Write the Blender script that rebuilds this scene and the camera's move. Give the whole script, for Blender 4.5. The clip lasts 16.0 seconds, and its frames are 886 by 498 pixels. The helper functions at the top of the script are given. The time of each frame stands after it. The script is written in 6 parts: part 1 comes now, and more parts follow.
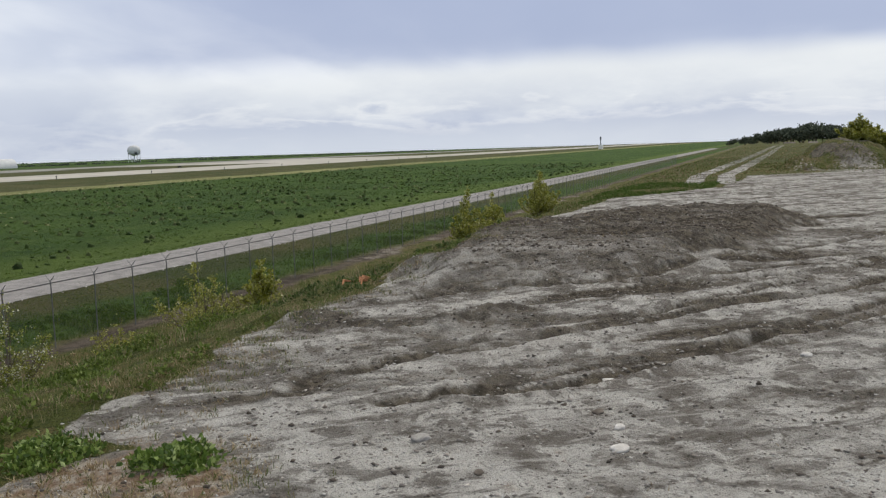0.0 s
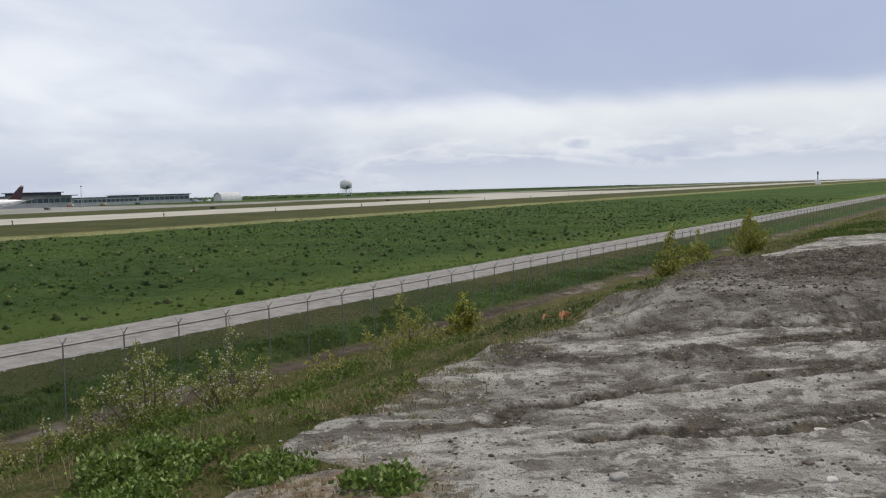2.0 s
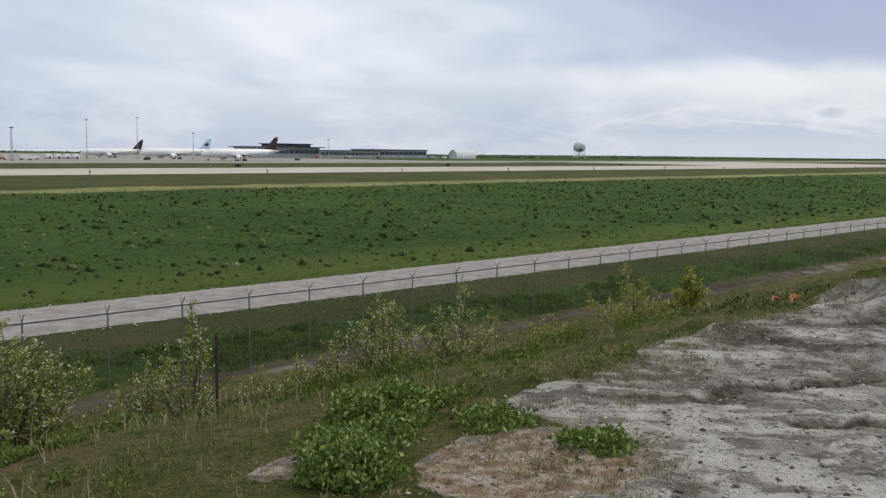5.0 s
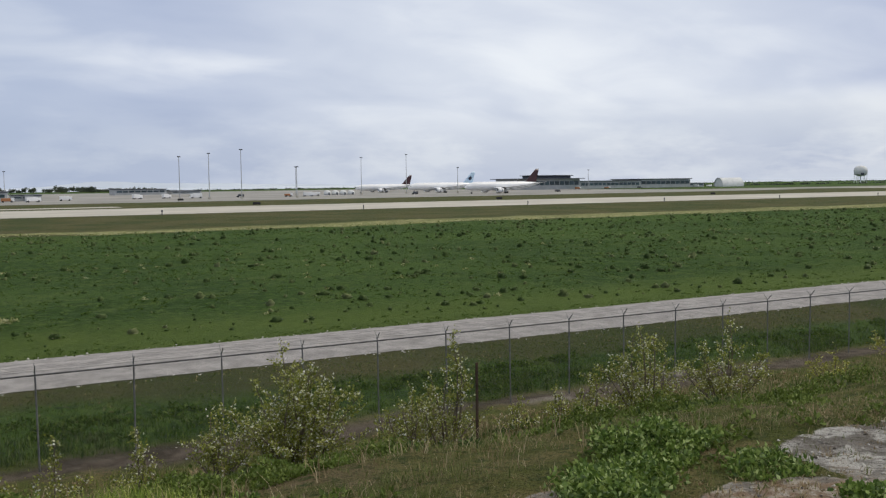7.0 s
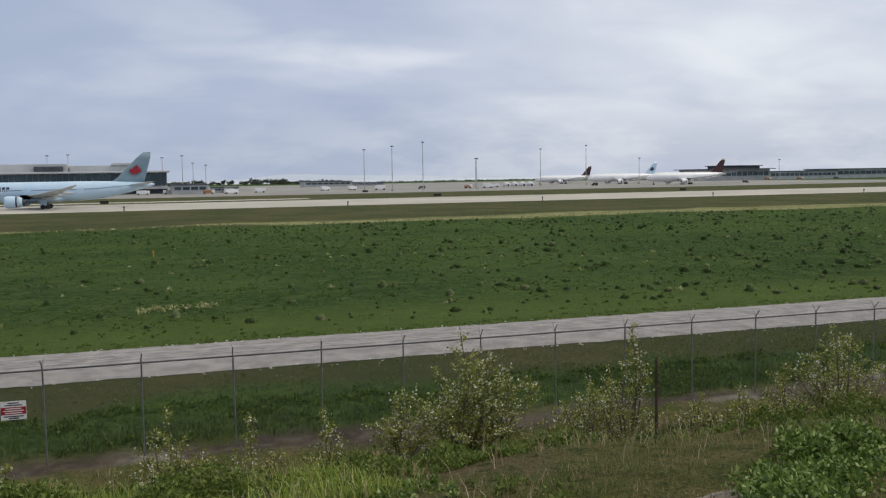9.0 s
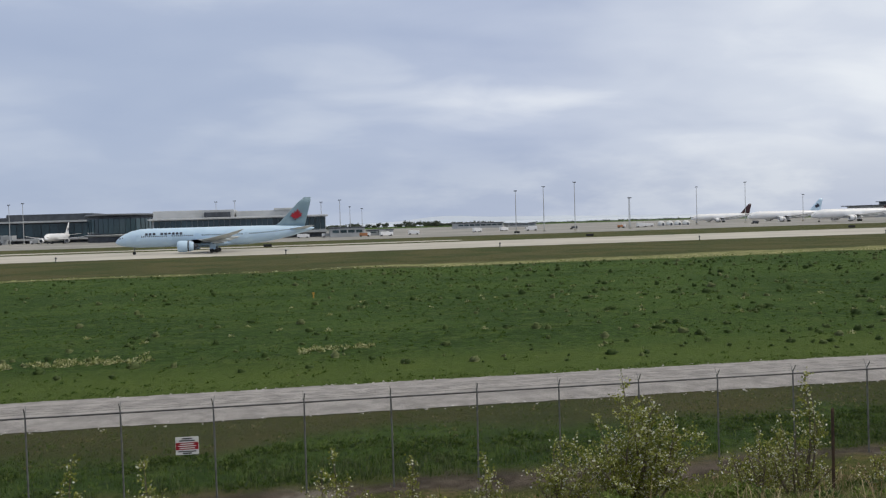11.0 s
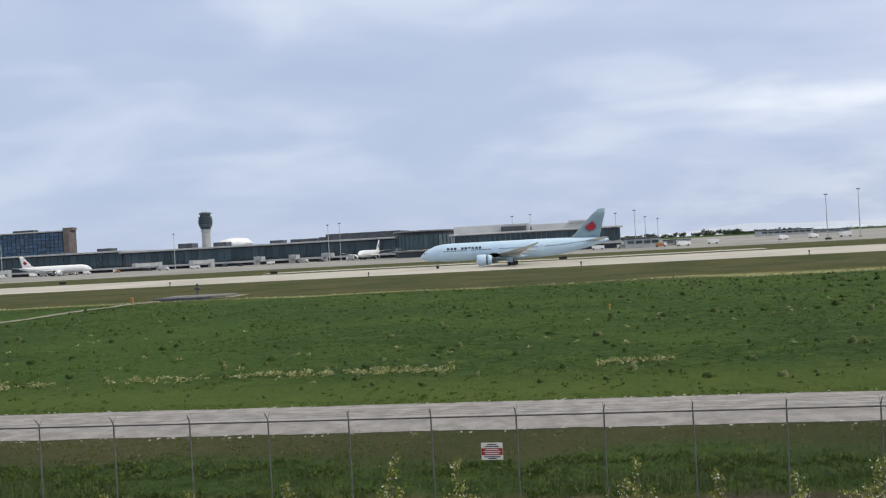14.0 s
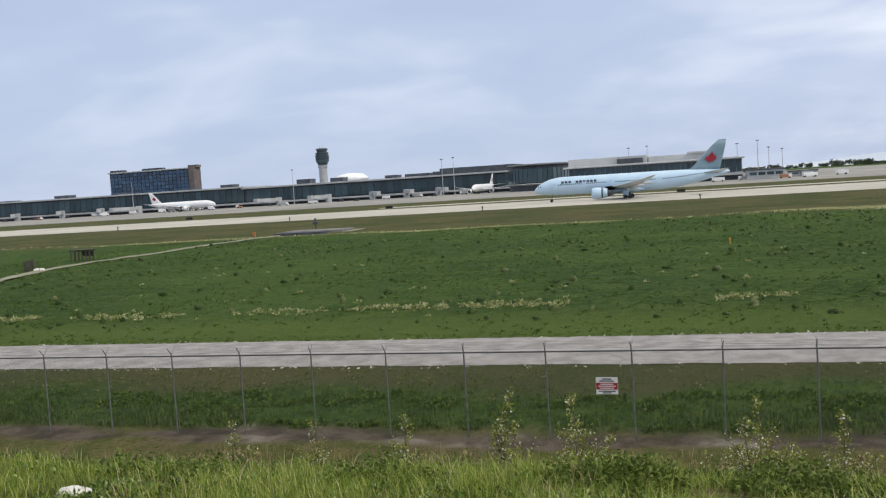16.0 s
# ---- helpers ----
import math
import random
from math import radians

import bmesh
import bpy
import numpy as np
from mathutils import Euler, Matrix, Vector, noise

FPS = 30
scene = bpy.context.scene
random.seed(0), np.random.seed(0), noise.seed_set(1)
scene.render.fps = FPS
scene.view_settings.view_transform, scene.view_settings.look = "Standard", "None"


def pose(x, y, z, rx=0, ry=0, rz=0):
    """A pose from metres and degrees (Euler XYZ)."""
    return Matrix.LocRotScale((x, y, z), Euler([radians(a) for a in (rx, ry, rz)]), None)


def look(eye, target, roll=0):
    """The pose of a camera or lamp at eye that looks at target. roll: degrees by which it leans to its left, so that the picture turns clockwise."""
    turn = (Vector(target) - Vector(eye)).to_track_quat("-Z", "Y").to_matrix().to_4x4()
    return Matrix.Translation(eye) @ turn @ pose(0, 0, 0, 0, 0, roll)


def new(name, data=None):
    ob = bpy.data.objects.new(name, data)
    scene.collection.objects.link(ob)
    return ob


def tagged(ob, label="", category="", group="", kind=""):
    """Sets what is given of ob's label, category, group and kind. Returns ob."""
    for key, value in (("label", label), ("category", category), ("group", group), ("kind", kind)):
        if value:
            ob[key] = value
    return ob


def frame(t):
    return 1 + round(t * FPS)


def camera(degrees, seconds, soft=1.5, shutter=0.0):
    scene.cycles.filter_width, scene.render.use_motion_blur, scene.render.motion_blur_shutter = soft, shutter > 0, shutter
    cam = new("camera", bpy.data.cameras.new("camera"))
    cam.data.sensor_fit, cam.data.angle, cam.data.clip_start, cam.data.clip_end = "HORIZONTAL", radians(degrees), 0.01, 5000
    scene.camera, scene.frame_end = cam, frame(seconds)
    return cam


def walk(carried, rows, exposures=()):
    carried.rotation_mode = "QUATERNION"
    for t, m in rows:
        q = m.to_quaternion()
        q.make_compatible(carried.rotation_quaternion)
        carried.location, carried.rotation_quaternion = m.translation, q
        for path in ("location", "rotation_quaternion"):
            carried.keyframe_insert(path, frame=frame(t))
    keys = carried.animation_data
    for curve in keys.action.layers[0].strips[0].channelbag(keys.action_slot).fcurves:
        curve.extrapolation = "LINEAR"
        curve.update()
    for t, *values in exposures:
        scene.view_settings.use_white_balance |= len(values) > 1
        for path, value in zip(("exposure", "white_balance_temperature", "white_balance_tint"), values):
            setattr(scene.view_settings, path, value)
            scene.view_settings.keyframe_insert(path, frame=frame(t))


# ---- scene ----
cam = camera(50.4, 16.0, soft=1.25)
PATH = [
    (0, (3.618, 1.006, 8.441), (5.496, 1.659, 8.227), -1.8),
    (0.5, (3.55, 1.008, 8.456), (5.389, 1.767, 8.256), -0.1),
    (1, (3.584, 1.048, 8.435), (5.383, 1.902, 8.245), -0.2),
    (1.5, (3.63, 1.082, 8.408), (5.39, 2.017, 8.242), -1.2),
    (2, (3.459, 0.954, 8.474), (5.165, 1.991, 8.345), -1.6),
    (2.5, (3.285, 0.785, 8.534), (4.94, 1.899, 8.395), -1.2),
    (3, (3.147, 0.723, 8.579), (4.724, 1.945, 8.44), -0.2),
    (5.3, (2.916, 0.547, 8.645), (4.258, 2.015, 8.436), 0.1),
    (5.5, (2.941, 0.567, 8.638), (4.228, 2.086, 8.446), -0.5),
    (6, (2.935, 0.577, 8.639), (4.116, 2.182, 8.478), -1.2),
    (6.5, (2.959, 0.589, 8.643), (4.044, 2.263, 8.492), -0.7),
    (7, (3.004, 0.638, 8.642), (3.972, 2.382, 8.502), -0.7),
    (7.5, (3.021, 0.646, 8.646), (3.884, 2.445, 8.511), -1.4),
    (8, (2.961, 0.564, 8.662), (3.72, 2.407, 8.491), -1.4),
    (8.2, (2.961, 0.547, 8.65), (3.684, 2.404, 8.472), -1.2),
    (10.5, (2.886, 0.545, 8.69), (3.313, 2.497, 8.617), -1.5),
    (11, (2.839, 0.523, 8.724), (3.152, 2.497, 8.665), -1.7),
    (11.5, (2.814, 0.401, 8.708), (3.019, 2.39, 8.659), -1.9),
    (12, (2.784, 0.389, 8.716), (2.896, 2.385, 8.652), -1.5),
    (12.5, (2.732, 0.508, 8.734), (2.757, 2.506, 8.66), -1.7),
    (13, (2.714, 0.332, 8.743), (2.643, 2.33, 8.688), -2.3),
    (13.5, (2.755, 0.399, 8.732), (2.574, 2.391, 8.715), -2.9),
    (14, (2.771, 0.186, 8.741), (2.467, 2.163, 8.733), -3.1),
    (14.5, (2.768, 0.243, 8.747), (2.383, 2.205, 8.688), -3.2),
    (15, (2.77, 0.187, 8.73), (2.344, 2.14, 8.655), -3.1),
    (15.5, (2.783, 0.198, 8.738), (2.317, 2.141, 8.652), -3.1),
    (16, (2.759, 0.225, 8.766), (2.213, 2.144, 8.632), -3.6),
]
walk(cam, [(t, look(eye, target, roll)) for t, eye, target, roll in PATH], [(0, 0.08), (6, 0.08), (9, -0.03), (11, 0.0), (13, 0.14), (15, 0.33), (16, 0.33)])

# ---- world, sun ----
SUN_AZ, SUN_EL = radians(106), radians(48)      # azimuth from +y towards +x
sun_dir = Vector((math.sin(SUN_AZ) * math.cos(SUN_EL), math.cos(SUN_AZ) * math.cos(SUN_EL), math.sin(SUN_EL)))
sun = new("sun", bpy.data.lights.new("sun", "SUN"))
sun.data.energy, sun.data.angle, sun.data.color = 1.5, radians(11), (1.0, 0.92, 0.80)
sun.matrix_world = look((0, 0, 60), Vector((0, 0, 60)) - sun_dir)


def math_node(nt, op, a, b=None, c=None, clamp=False):
    n = nt.nodes.new("ShaderNodeMath")
    n.operation, n.use_clamp = op, clamp
    for i, v in enumerate((a, b, c)):
        if v is None:
            continue
        if isinstance(v, (int, float)):
            n.inputs[i].default_value = v
        else:
            nt.links.new(v, n.inputs[i])
    return n.outputs[0]


def smooth_node(nt, v, lo, hi):
    n = nt.nodes.new("ShaderNodeMapRange")
    n.interpolation_type = "SMOOTHSTEP"
    n.inputs[1].default_value, n.inputs[2].default_value = lo, hi
    nt.links.new(v, n.inputs[0])
    return n.outputs[0]


def mix_node(nt, fac, a, b, mode="MIX"):
    n = nt.nodes.new("ShaderNodeMix")
    n.data_type, n.blend_type = "RGBA", mode
    for i, v in ((0, fac), (6, a), (7, b)):
        if isinstance(v, (int, float)):
            n.inputs[i].default_value = v
        elif isinstance(v, tuple):
            n.inputs[i].default_value = (*v, 1) if len(v) == 3 else v
        else:
            nt.links.new(v, n.inputs[i])
    return n.outputs[2]


def noise_node(nt, vec, scale, detail=4.0, rough=0.55, distortion=0.0):
    n = nt.nodes.new("ShaderNodeTexNoise")
    n.inputs["Scale"].default_value, n.inputs["Detail"].default_value = scale, detail
    n.inputs["Roughness"].default_value, n.inputs["Distortion"].default_value = rough, distortion
    if vec is not None:
        nt.links.new(vec, n.inputs["Vector"])
    return n.outputs["Fac"]


def build_world():
    w = bpy.data.worlds.new("overcast_sky")
    scene.world = w
    w.use_nodes = True
    nt = w.node_tree
    nt.nodes.clear()
    out = nt.nodes.new("ShaderNodeOutputWorld")
    bg = nt.nodes.new("ShaderNodeBackground")
    sky = nt.nodes.new("ShaderNodeTexSky")
    sky.sky_type, sky.sun_disc = "NISHITA", False
    sky.sun_elevation, sky.sun_rotation = SUN_EL, SUN_AZ
    tc = nt.nodes.new("ShaderNodeTexCoord")
    sep = nt.nodes.new("ShaderNodeSeparateXYZ")
    nt.links.new(tc.outputs["Generated"], sep.inputs[0])
    x, y, z = sep.outputs
    up = math_node(nt, "MAXIMUM", z, 0.0)
    den = math_node(nt, "ADD", up, 0.26)
    comb = nt.nodes.new("ShaderNodeCombineXYZ")
    nt.links.new(math_node(nt, "DIVIDE", x, den), comb.inputs[0])
    nt.links.new(math_node(nt, "MULTIPLY", math_node(nt, "DIVIDE", y, den), 1.3), comb.inputs[1])
    # broad cloud sheets
    n1 = noise_node(nt, comb.outputs[0], 0.85, 3, 0.5, 0.5)
    n2 = noise_node(nt, comb.outputs[0], 2.6, 5, 0.5, 0.4)
    n = math_node(nt, "ADD", math_node(nt, "MULTIPLY", n1, 0.74), math_node(nt, "MULTIPLY", n2, 0.26))
    ramp = nt.nodes.new("ShaderNodeValToRGB")
    nt.links.new(n, ramp.inputs[0])
    e = ramp.color_ramp.elements
    e[0].position, e[0].color = 0.34, (0.375, 0.44, 0.62, 1)
    e[1].position, e[1].color = 0.60, (0.86, 0.89, 0.95, 1)
    m = e.new(0.5)
    m.color = (0.545, 0.60, 0.745, 1)
    col = ramp.outputs[0]
    # a bright break low in the cloud towards +x, under a darker sheet
    east = smooth_node(nt, x, 0.55, 0.97)
    wob = math_node(nt, "MULTIPLY", math_node(nt, "SUBTRACT", noise_node(nt, comb.outputs[0], 0.8, 3), 0.5), 0.05)
    el = math_node(nt, "ADD", z, wob)
    sheet = math_node(nt, "MULTIPLY", smooth_node(nt, el, 0.075, 0.115), smooth_node(nt, el, 0.42, 0.22))
    col = mix_node(nt, math_node(nt, "MULTIPLY", math_node(nt, "MULTIPLY", sheet, east), 0.88), col, (0.39, 0.45, 0.625))
    brk = math_node(nt, "MULTIPLY", smooth_node(nt, el, 0.022, 0.045), smooth_node(nt, el, 0.10, 0.07))
    col = mix_node(nt, math_node(nt, "MULTIPLY", math_node(nt, "MULTIPLY", brk, east), 0.85), col, (0.86, 0.88, 0.88))
    # a brighter thinning of the cloud over the apron
    glow = nt.nodes.new("ShaderNodeVectorMath")
    glow.operation = "DOT_PRODUCT"
    nt.links.new(tc.outputs["Generated"], glow.inputs[0])
    glow.inputs[1].default_value = Vector((0.56, 0.82, 0.17)).normalized()
    thinning = math_node(nt, "MULTIPLY", smooth_node(nt, glow.outputs["Value"], 0.92, 0.998), math_node(nt, "ADD", math_node(nt, "MULTIPLY", n2, 0.6), 0.6))
    col = mix_node(nt, math_node(nt, "MULTIPLY", thinning, 0.55, clamp=True), col, (0.82, 0.86, 0.91))
    # low cumulus bank and haze at the horizon
    bank_vec = nt.nodes.new("ShaderNodeMapping")
    nt.links.new(tc.outputs["Generated"], bank_vec.inputs[0])
    bank_vec.inputs["Scale"].default_value = (5, 5, 16)
    bank = noise_node(nt, bank_vec.outputs[0], 1.6, 6, 0.6)
    low = smooth_node(nt, z, 0.10, 0.02)
    bcol = nt.nodes.new("ShaderNodeValToRGB")
    nt.links.new(bank, bcol.inputs[0])
    b = bcol.color_ramp.elements
    b[0].position, b[0].color = 0.42, (0.45, 0.51, 0.65, 1)
    b[1].position, b[1].color = 0.60, (0.62, 0.67, 0.76, 1)
    col = mix_node(nt, math_node(nt, "MULTIPLY", low, 0.75), col, bcol.outputs[0])
    # heaped cloud with a ragged, lit upper edge
    heap_vec = nt.nodes.new("ShaderNodeMapping")
    nt.links.new(tc.outputs["Generated"], heap_vec.inputs[0])
    heap_vec.inputs["Scale"].default_value = (6, 6, 26)
    lump = noise_node(nt, heap_vec.outputs[0], 1.5, 7, 0.55, 0.3)
    over = math_node(nt, "SUBTRACT", z, math_node(nt, "MULTIPLY", math_node(nt, "SUBTRACT", lump, 0.27), 0.14))
    side = smooth_node(nt, x, 0.66, 0.86)
    rim = math_node(nt, "MULTIPLY", math_node(nt, "MULTIPLY", smooth_node(nt, over, 0.010, -0.002), side), 0.35)
    col = mix_node(nt, rim, col, (0.86, 0.88, 0.90))
    body = math_node(nt, "MULTIPLY", math_node(nt, "MULTIPLY", smooth_node(nt, over, 0.001, -0.017), side), 0.75)
    col = mix_node(nt, body, col, mix_node(nt, smooth_node(nt, z, 0.0, 0.035), (0.60, 0.66, 0.76), (0.46, 0.52, 0.66)))
    west = math_node(nt, "MULTIPLY", smooth_node(nt, x, 0.62, -0.25), smooth_node(nt, z, 0.55, 0.3))
    col = mix_node(nt, math_node(nt, "MULTIPLY", west, 0.5), col, (0.345, 0.435, 0.62))
    col = mix_node(nt, math_node(nt, "MULTIPLY", smooth_node(nt, z, 0.42, 0.75), 0.9), col, (0.92, 0.88, 0.80))
    low_west = math_node(nt, "MULTIPLY", smooth_node(nt, x, 0.30, -0.10), smooth_node(nt, z, 0.30, 0.16))
    col = mix_node(nt, math_node(nt, "MULTIPLY", low_west, 0.45), col, (0.40, 0.475, 0.63))
    # the clear sky shines faintly through the cloud
    thin = nt.nodes.new("ShaderNodeVectorMath")
    thin.operation = "SCALE"
    thin.inputs["Scale"].default_value = 0.08
    nt.links.new(sky.outputs[0], thin.inputs[0])
    col = mix_node(nt, 0.93, thin.outputs[0], col)
    nt.links.new(col, bg.inputs[0])
    bg.inputs[1].default_value = 1.0
    nt.links.new(bg.outputs[0], out.inputs[0])


build_world()


# ---- materials ----
def material(name, c1, c2, scale=1.0, rough=0.8, metal=0.0, bump=0.0, fine=0.25, coord="Object", island=0.0, random_tone=0.0, detail=5.0):
    """Two-tone surface: broad noise between two colours, fine grain over it, and relief."""
    m = bpy.data.materials.new(name)
    m.use_nodes = True
    nt = m.node_tree
    p = nt.nodes["Principled BSDF"]
    tc = nt.nodes.new("ShaderNodeTexCoord")
    v = tc.outputs[coord]
    a = noise_node(nt, v, scale, detail)
    g = noise_node(nt, v, scale * 9, 4, 0.65)
    fac = smooth_node(nt, a, 0.35, 0.65)
    col = mix_node(nt, fac, c1, c2)
    tone = math_node(nt, "ADD", math_node(nt, "MULTIPLY", math_node(nt, "SUBTRACT", g, 0.5), 2 * fine), 1.0)
    if random_tone:
        oi = nt.nodes.new("ShaderNodeObjectInfo")
        tone = math_node(nt, "MULTIPLY", tone, math_node(nt, "ADD", math_node(nt, "MULTIPLY", oi.outputs["Random"], 2 * random_tone), 1 - random_tone))
    if island:
        ge = nt.nodes.new("ShaderNodeNewGeometry")
        tone = math_node(nt, "MULTIPLY", tone, math_node(nt, "ADD", math_node(nt, "MULTIPLY", ge.outputs["Random Per Island"], 2 * island), 1 - island))
    cc = nt.nodes.new("ShaderNodeVectorMath")
    cc.operation = "SCALE"
    nt.links.new(col, cc.inputs[0])
    nt.links.new(tone, cc.inputs["Scale"])
    nt.links.new(cc.outputs[0], p.inputs["Base Color"])
    p.inputs["Roughness"].default_value, p.inputs["Metallic"].default_value = rough, metal
    if bump:
        bn = nt.nodes.new("ShaderNodeBump")
        bn.inputs["Strength"].default_value, bn.inputs["Distance"].default_value = bump, 0.3 / scale
        nt.links.new(math_node(nt, "ADD", a, math_node(nt, "MULTIPLY", g, 0.5)), bn.inputs["Height"])
        nt.links.new(bn.outputs[0], p.inputs["Normal"])
    return m


def leaf_material(name, stops, rough=0.45, trans=0.25, gain=1.0, gloss=0.3):
    """Leaves: each one takes its own colour from the stops, with some light passing through."""
    m = bpy.data.materials.new(name)
    m.use_nodes = True
    nt = m.node_tree
    p = nt.nodes["Principled BSDF"]
    ge = nt.nodes.new("ShaderNodeNewGeometry")
    r = nt.nodes.new("ShaderNodeValToRGB")
    el = r.color_ramp.elements
    while len(el) < len(stops):
        el.new(0.5)
    for k, (pos, c) in enumerate(stops):
        el[k].position, el[k].color = pos, (*(min(v * gain, 0.8) for v in c), 1)
    nt.links.new(ge.outputs["Random Per Island"], r.inputs[0])
    nt.links.new(r.outputs[0], p.inputs["Base Color"])
    p.inputs["Roughness"].default_value, p.inputs["Specular IOR Level"].default_value = rough, gloss
    tl = nt.nodes.new("ShaderNodeBsdfTranslucent")
    nt.links.new(r.outputs[0], tl.inputs[0])
    mx = nt.nodes.new("ShaderNodeMixShader")
    mx.inputs[0].default_value = trans
    nt.links.new(p.outputs[0], mx.inputs[1])
    nt.links.new(tl.outputs[0], mx.inputs[2])
    nt.links.new(mx.outputs[0], nt.nodes["Material Output"].inputs[0])
    return m


def glass_material(name, tint, rough=0.08):
    m = bpy.data.materials.new(name)
    m.use_nodes = True
    nt = m.node_tree
    p = nt.nodes["Principled BSDF"]
    tc = nt.nodes.new("ShaderNodeTexCoord")
    oi = nt.nodes.new("ShaderNodeObjectInfo")
    a = noise_node(nt, tc.outputs["Object"], 0.6, 3)
    tone = math_node(nt, "ADD", math_node(nt, "MULTIPLY", math_node(nt, "ADD", a, oi.outputs["Random"]), 0.7), 0.3)
    cc = nt.nodes.new("ShaderNodeVectorMath")
    cc.operation = "SCALE"
    cc.inputs[0].default_value = tint
    nt.links.new(tone, cc.inputs["Scale"])
    nt.links.new(cc.outputs[0], p.inputs["Base Color"])
    p.inputs["Roughness"].default_value = rough
    p.inputs["IOR"].default_value = 1.5
    return m


def ground_material():
    """One sheet: sand, dark soil, muddy ditch, green and dry grass, mixed by the zones of the plan."""
    m = bpy.data.materials.new("ground_cover")
    m.use_nodes = True
    nt = m.node_tree
    p = nt.nodes["Principled BSDF"]
    v = nt.nodes.new("ShaderNodeTexCoord").outputs["Object"]

    def zone(name):
        a = nt.nodes.new("ShaderNodeAttribute")
        a.attribute_name = name
        return a.outputs["Fac"]

    big, mid, small, grit = (noise_node(nt, v, s, 5, 0.6) for s in (0.16, 0.9, 5.0, 26.0))
    # sand: pale dry crust, damp grey patches, brown gravel
    sand = mix_node(nt, smooth_node(nt, mid, 0.38, 0.62), (0.27, 0.256, 0.232), (0.62, 0.607, 0.57))
    sand = mix_node(nt, math_node(nt, "MULTIPLY", smooth_node(nt, small, 0.54, 0.66), 0.8), sand, (0.135, 0.122, 0.104))
    sand = mix_node(nt, math_node(nt, "MULTIPLY", smooth_node(nt, big, 0.5, 0.68), 0.3), sand, (0.26, 0.23, 0.20))
    crust = noise_node(nt, v, 2.3, 6, 0.62, 0.4)
    sand = mix_node(nt, math_node(nt, "MULTIPLY", smooth_node(nt, crust, 0.51, 0.58), 0.75), sand, (0.70, 0.69, 0.65))
    sand = mix_node(nt, math_node(nt, "MULTIPLY", smooth_node(nt, crust, 0.47, 0.40), 0.7), sand, (0.175, 0.16, 0.138))
    crumb = noise_node(nt, v, 60.0, 3, 0.6)
    sand = mix_node(nt, math_node(nt, "MULTIPLY", smooth_node(nt, crumb, 0.60, 0.68), 0.7), sand, (0.13, 0.118, 0.10))
    sand = mix_node(nt, math_node(nt, "MULTIPLY", smooth_node(nt, grit, 0.585, 0.66), 0.85), sand, (0.115, 0.103, 0.088))
    sand = mix_node(nt, math_node(nt, "MULTIPLY", smooth_node(nt, grit, 0.38, 0.32), 0.5), sand, (0.55, 0.53, 0.49))
    turn = nt.nodes.new("ShaderNodeMapping")
    nt.links.new(v, turn.inputs[0])
    turn.inputs["Rotation"].default_value = (0, 0, radians(50))
    along = nt.nodes.new("ShaderNodeMapping")
    nt.links.new(turn.outputs[0], along.inputs[0])
    along.inputs["Scale"].default_value = (0.5, 2.8, 1.0)
    streak = noise_node(nt, along.outputs[0], 1.5, 6, 0.65, 0.3)
    sand = mix_node(nt, math_node(nt, "MULTIPLY", smooth_node(nt, streak, 0.54, 0.66), 0.8), sand, (0.14, 0.127, 0.108))
    sand = mix_node(nt, math_node(nt, "MULTIPLY", smooth_node(nt, streak, 0.45, 0.36), 0.5), sand, (0.70, 0.685, 0.645))
    soil = mix_node(nt, smooth_node(nt, small, 0.4, 0.62), (0.060, 0.052, 0.040), (0.165, 0.143, 0.11))
    soil = mix_node(nt, math_node(nt, "MULTIPLY", smooth_node(nt, mid, 0.55, 0.68), 0.45), soil, (0.21, 0.18, 0.145))
    # the soil zone also darkens ruts and furrow hollows as painted shade
    col = mix_node(nt, zone("soil"), sand, soil)
    moss = mix_node(nt, smooth_node(nt, small, 0.42, 0.6), (0.30, 0.215, 0.15), (0.52, 0.47, 0.40))
    col = mix_node(nt, smooth_node(nt, math_node(nt, "ADD", zone("moss"), math_node(nt, "MULTIPLY", math_node(nt, "SUBTRACT", crust, 0.5), 2.6)), 0.35, 0.85), col, moss)
    # rough vegetation of the embankment
    veg = mix_node(nt, smooth_node(nt, mid, 0.40, 0.62), (0.088, 0.105, 0.026), (0.175, 0.150, 0.065))
    veg = mix_node(nt, math_node(nt, "MULTIPLY", smooth_node(nt, noise_node(nt, v, 0.55, 5, 0.6), 0.5, 0.62), 0.75), veg, (0.185, 0.135, 0.085))
    veg = mix_node(nt, smooth_node(nt, small, 0.5, 0.66), veg, (0.055, 0.075, 0.022))
    veg = mix_node(nt, math_node(nt, "MULTIPLY", smooth_node(nt, grit, 0.5, 0.62), 0.75), veg, (0.032, 0.042, 0.014))
    veg = mix_node(nt, math_node(nt, "MULTIPLY", smooth_node(nt, crumb, 0.52, 0.64), 0.6), veg, (0.16, 0.17, 0.06))
    patch = math_node(nt, "MULTIPLY", math_node(nt, "SUBTRACT", small, 0.5), 0.9)
    edge = smooth_node(nt, math_node(nt, "ADD", zone("veg"), patch), 0.4, 0.6)
    col = mix_node(nt, edge, col, veg)
    # mown field
    field = mix_node(nt, smooth_node(nt, mid, 0.35, 0.65), (0.026, 0.058, 0.012), (0.054, 0.100, 0.022))
    field = mix_node(nt, smooth_node(nt, noise_node(nt, v, 0.035, 4), 0.42, 0.62), field, (0.062, 0.110, 0.024))
    field = mix_node(nt, math_node(nt, "MULTIPLY", smooth_node(nt, noise_node(nt, v, 0.25, 5, 0.65), 0.48, 0.64), 0.7), field, (0.086, 0.128, 0.032))
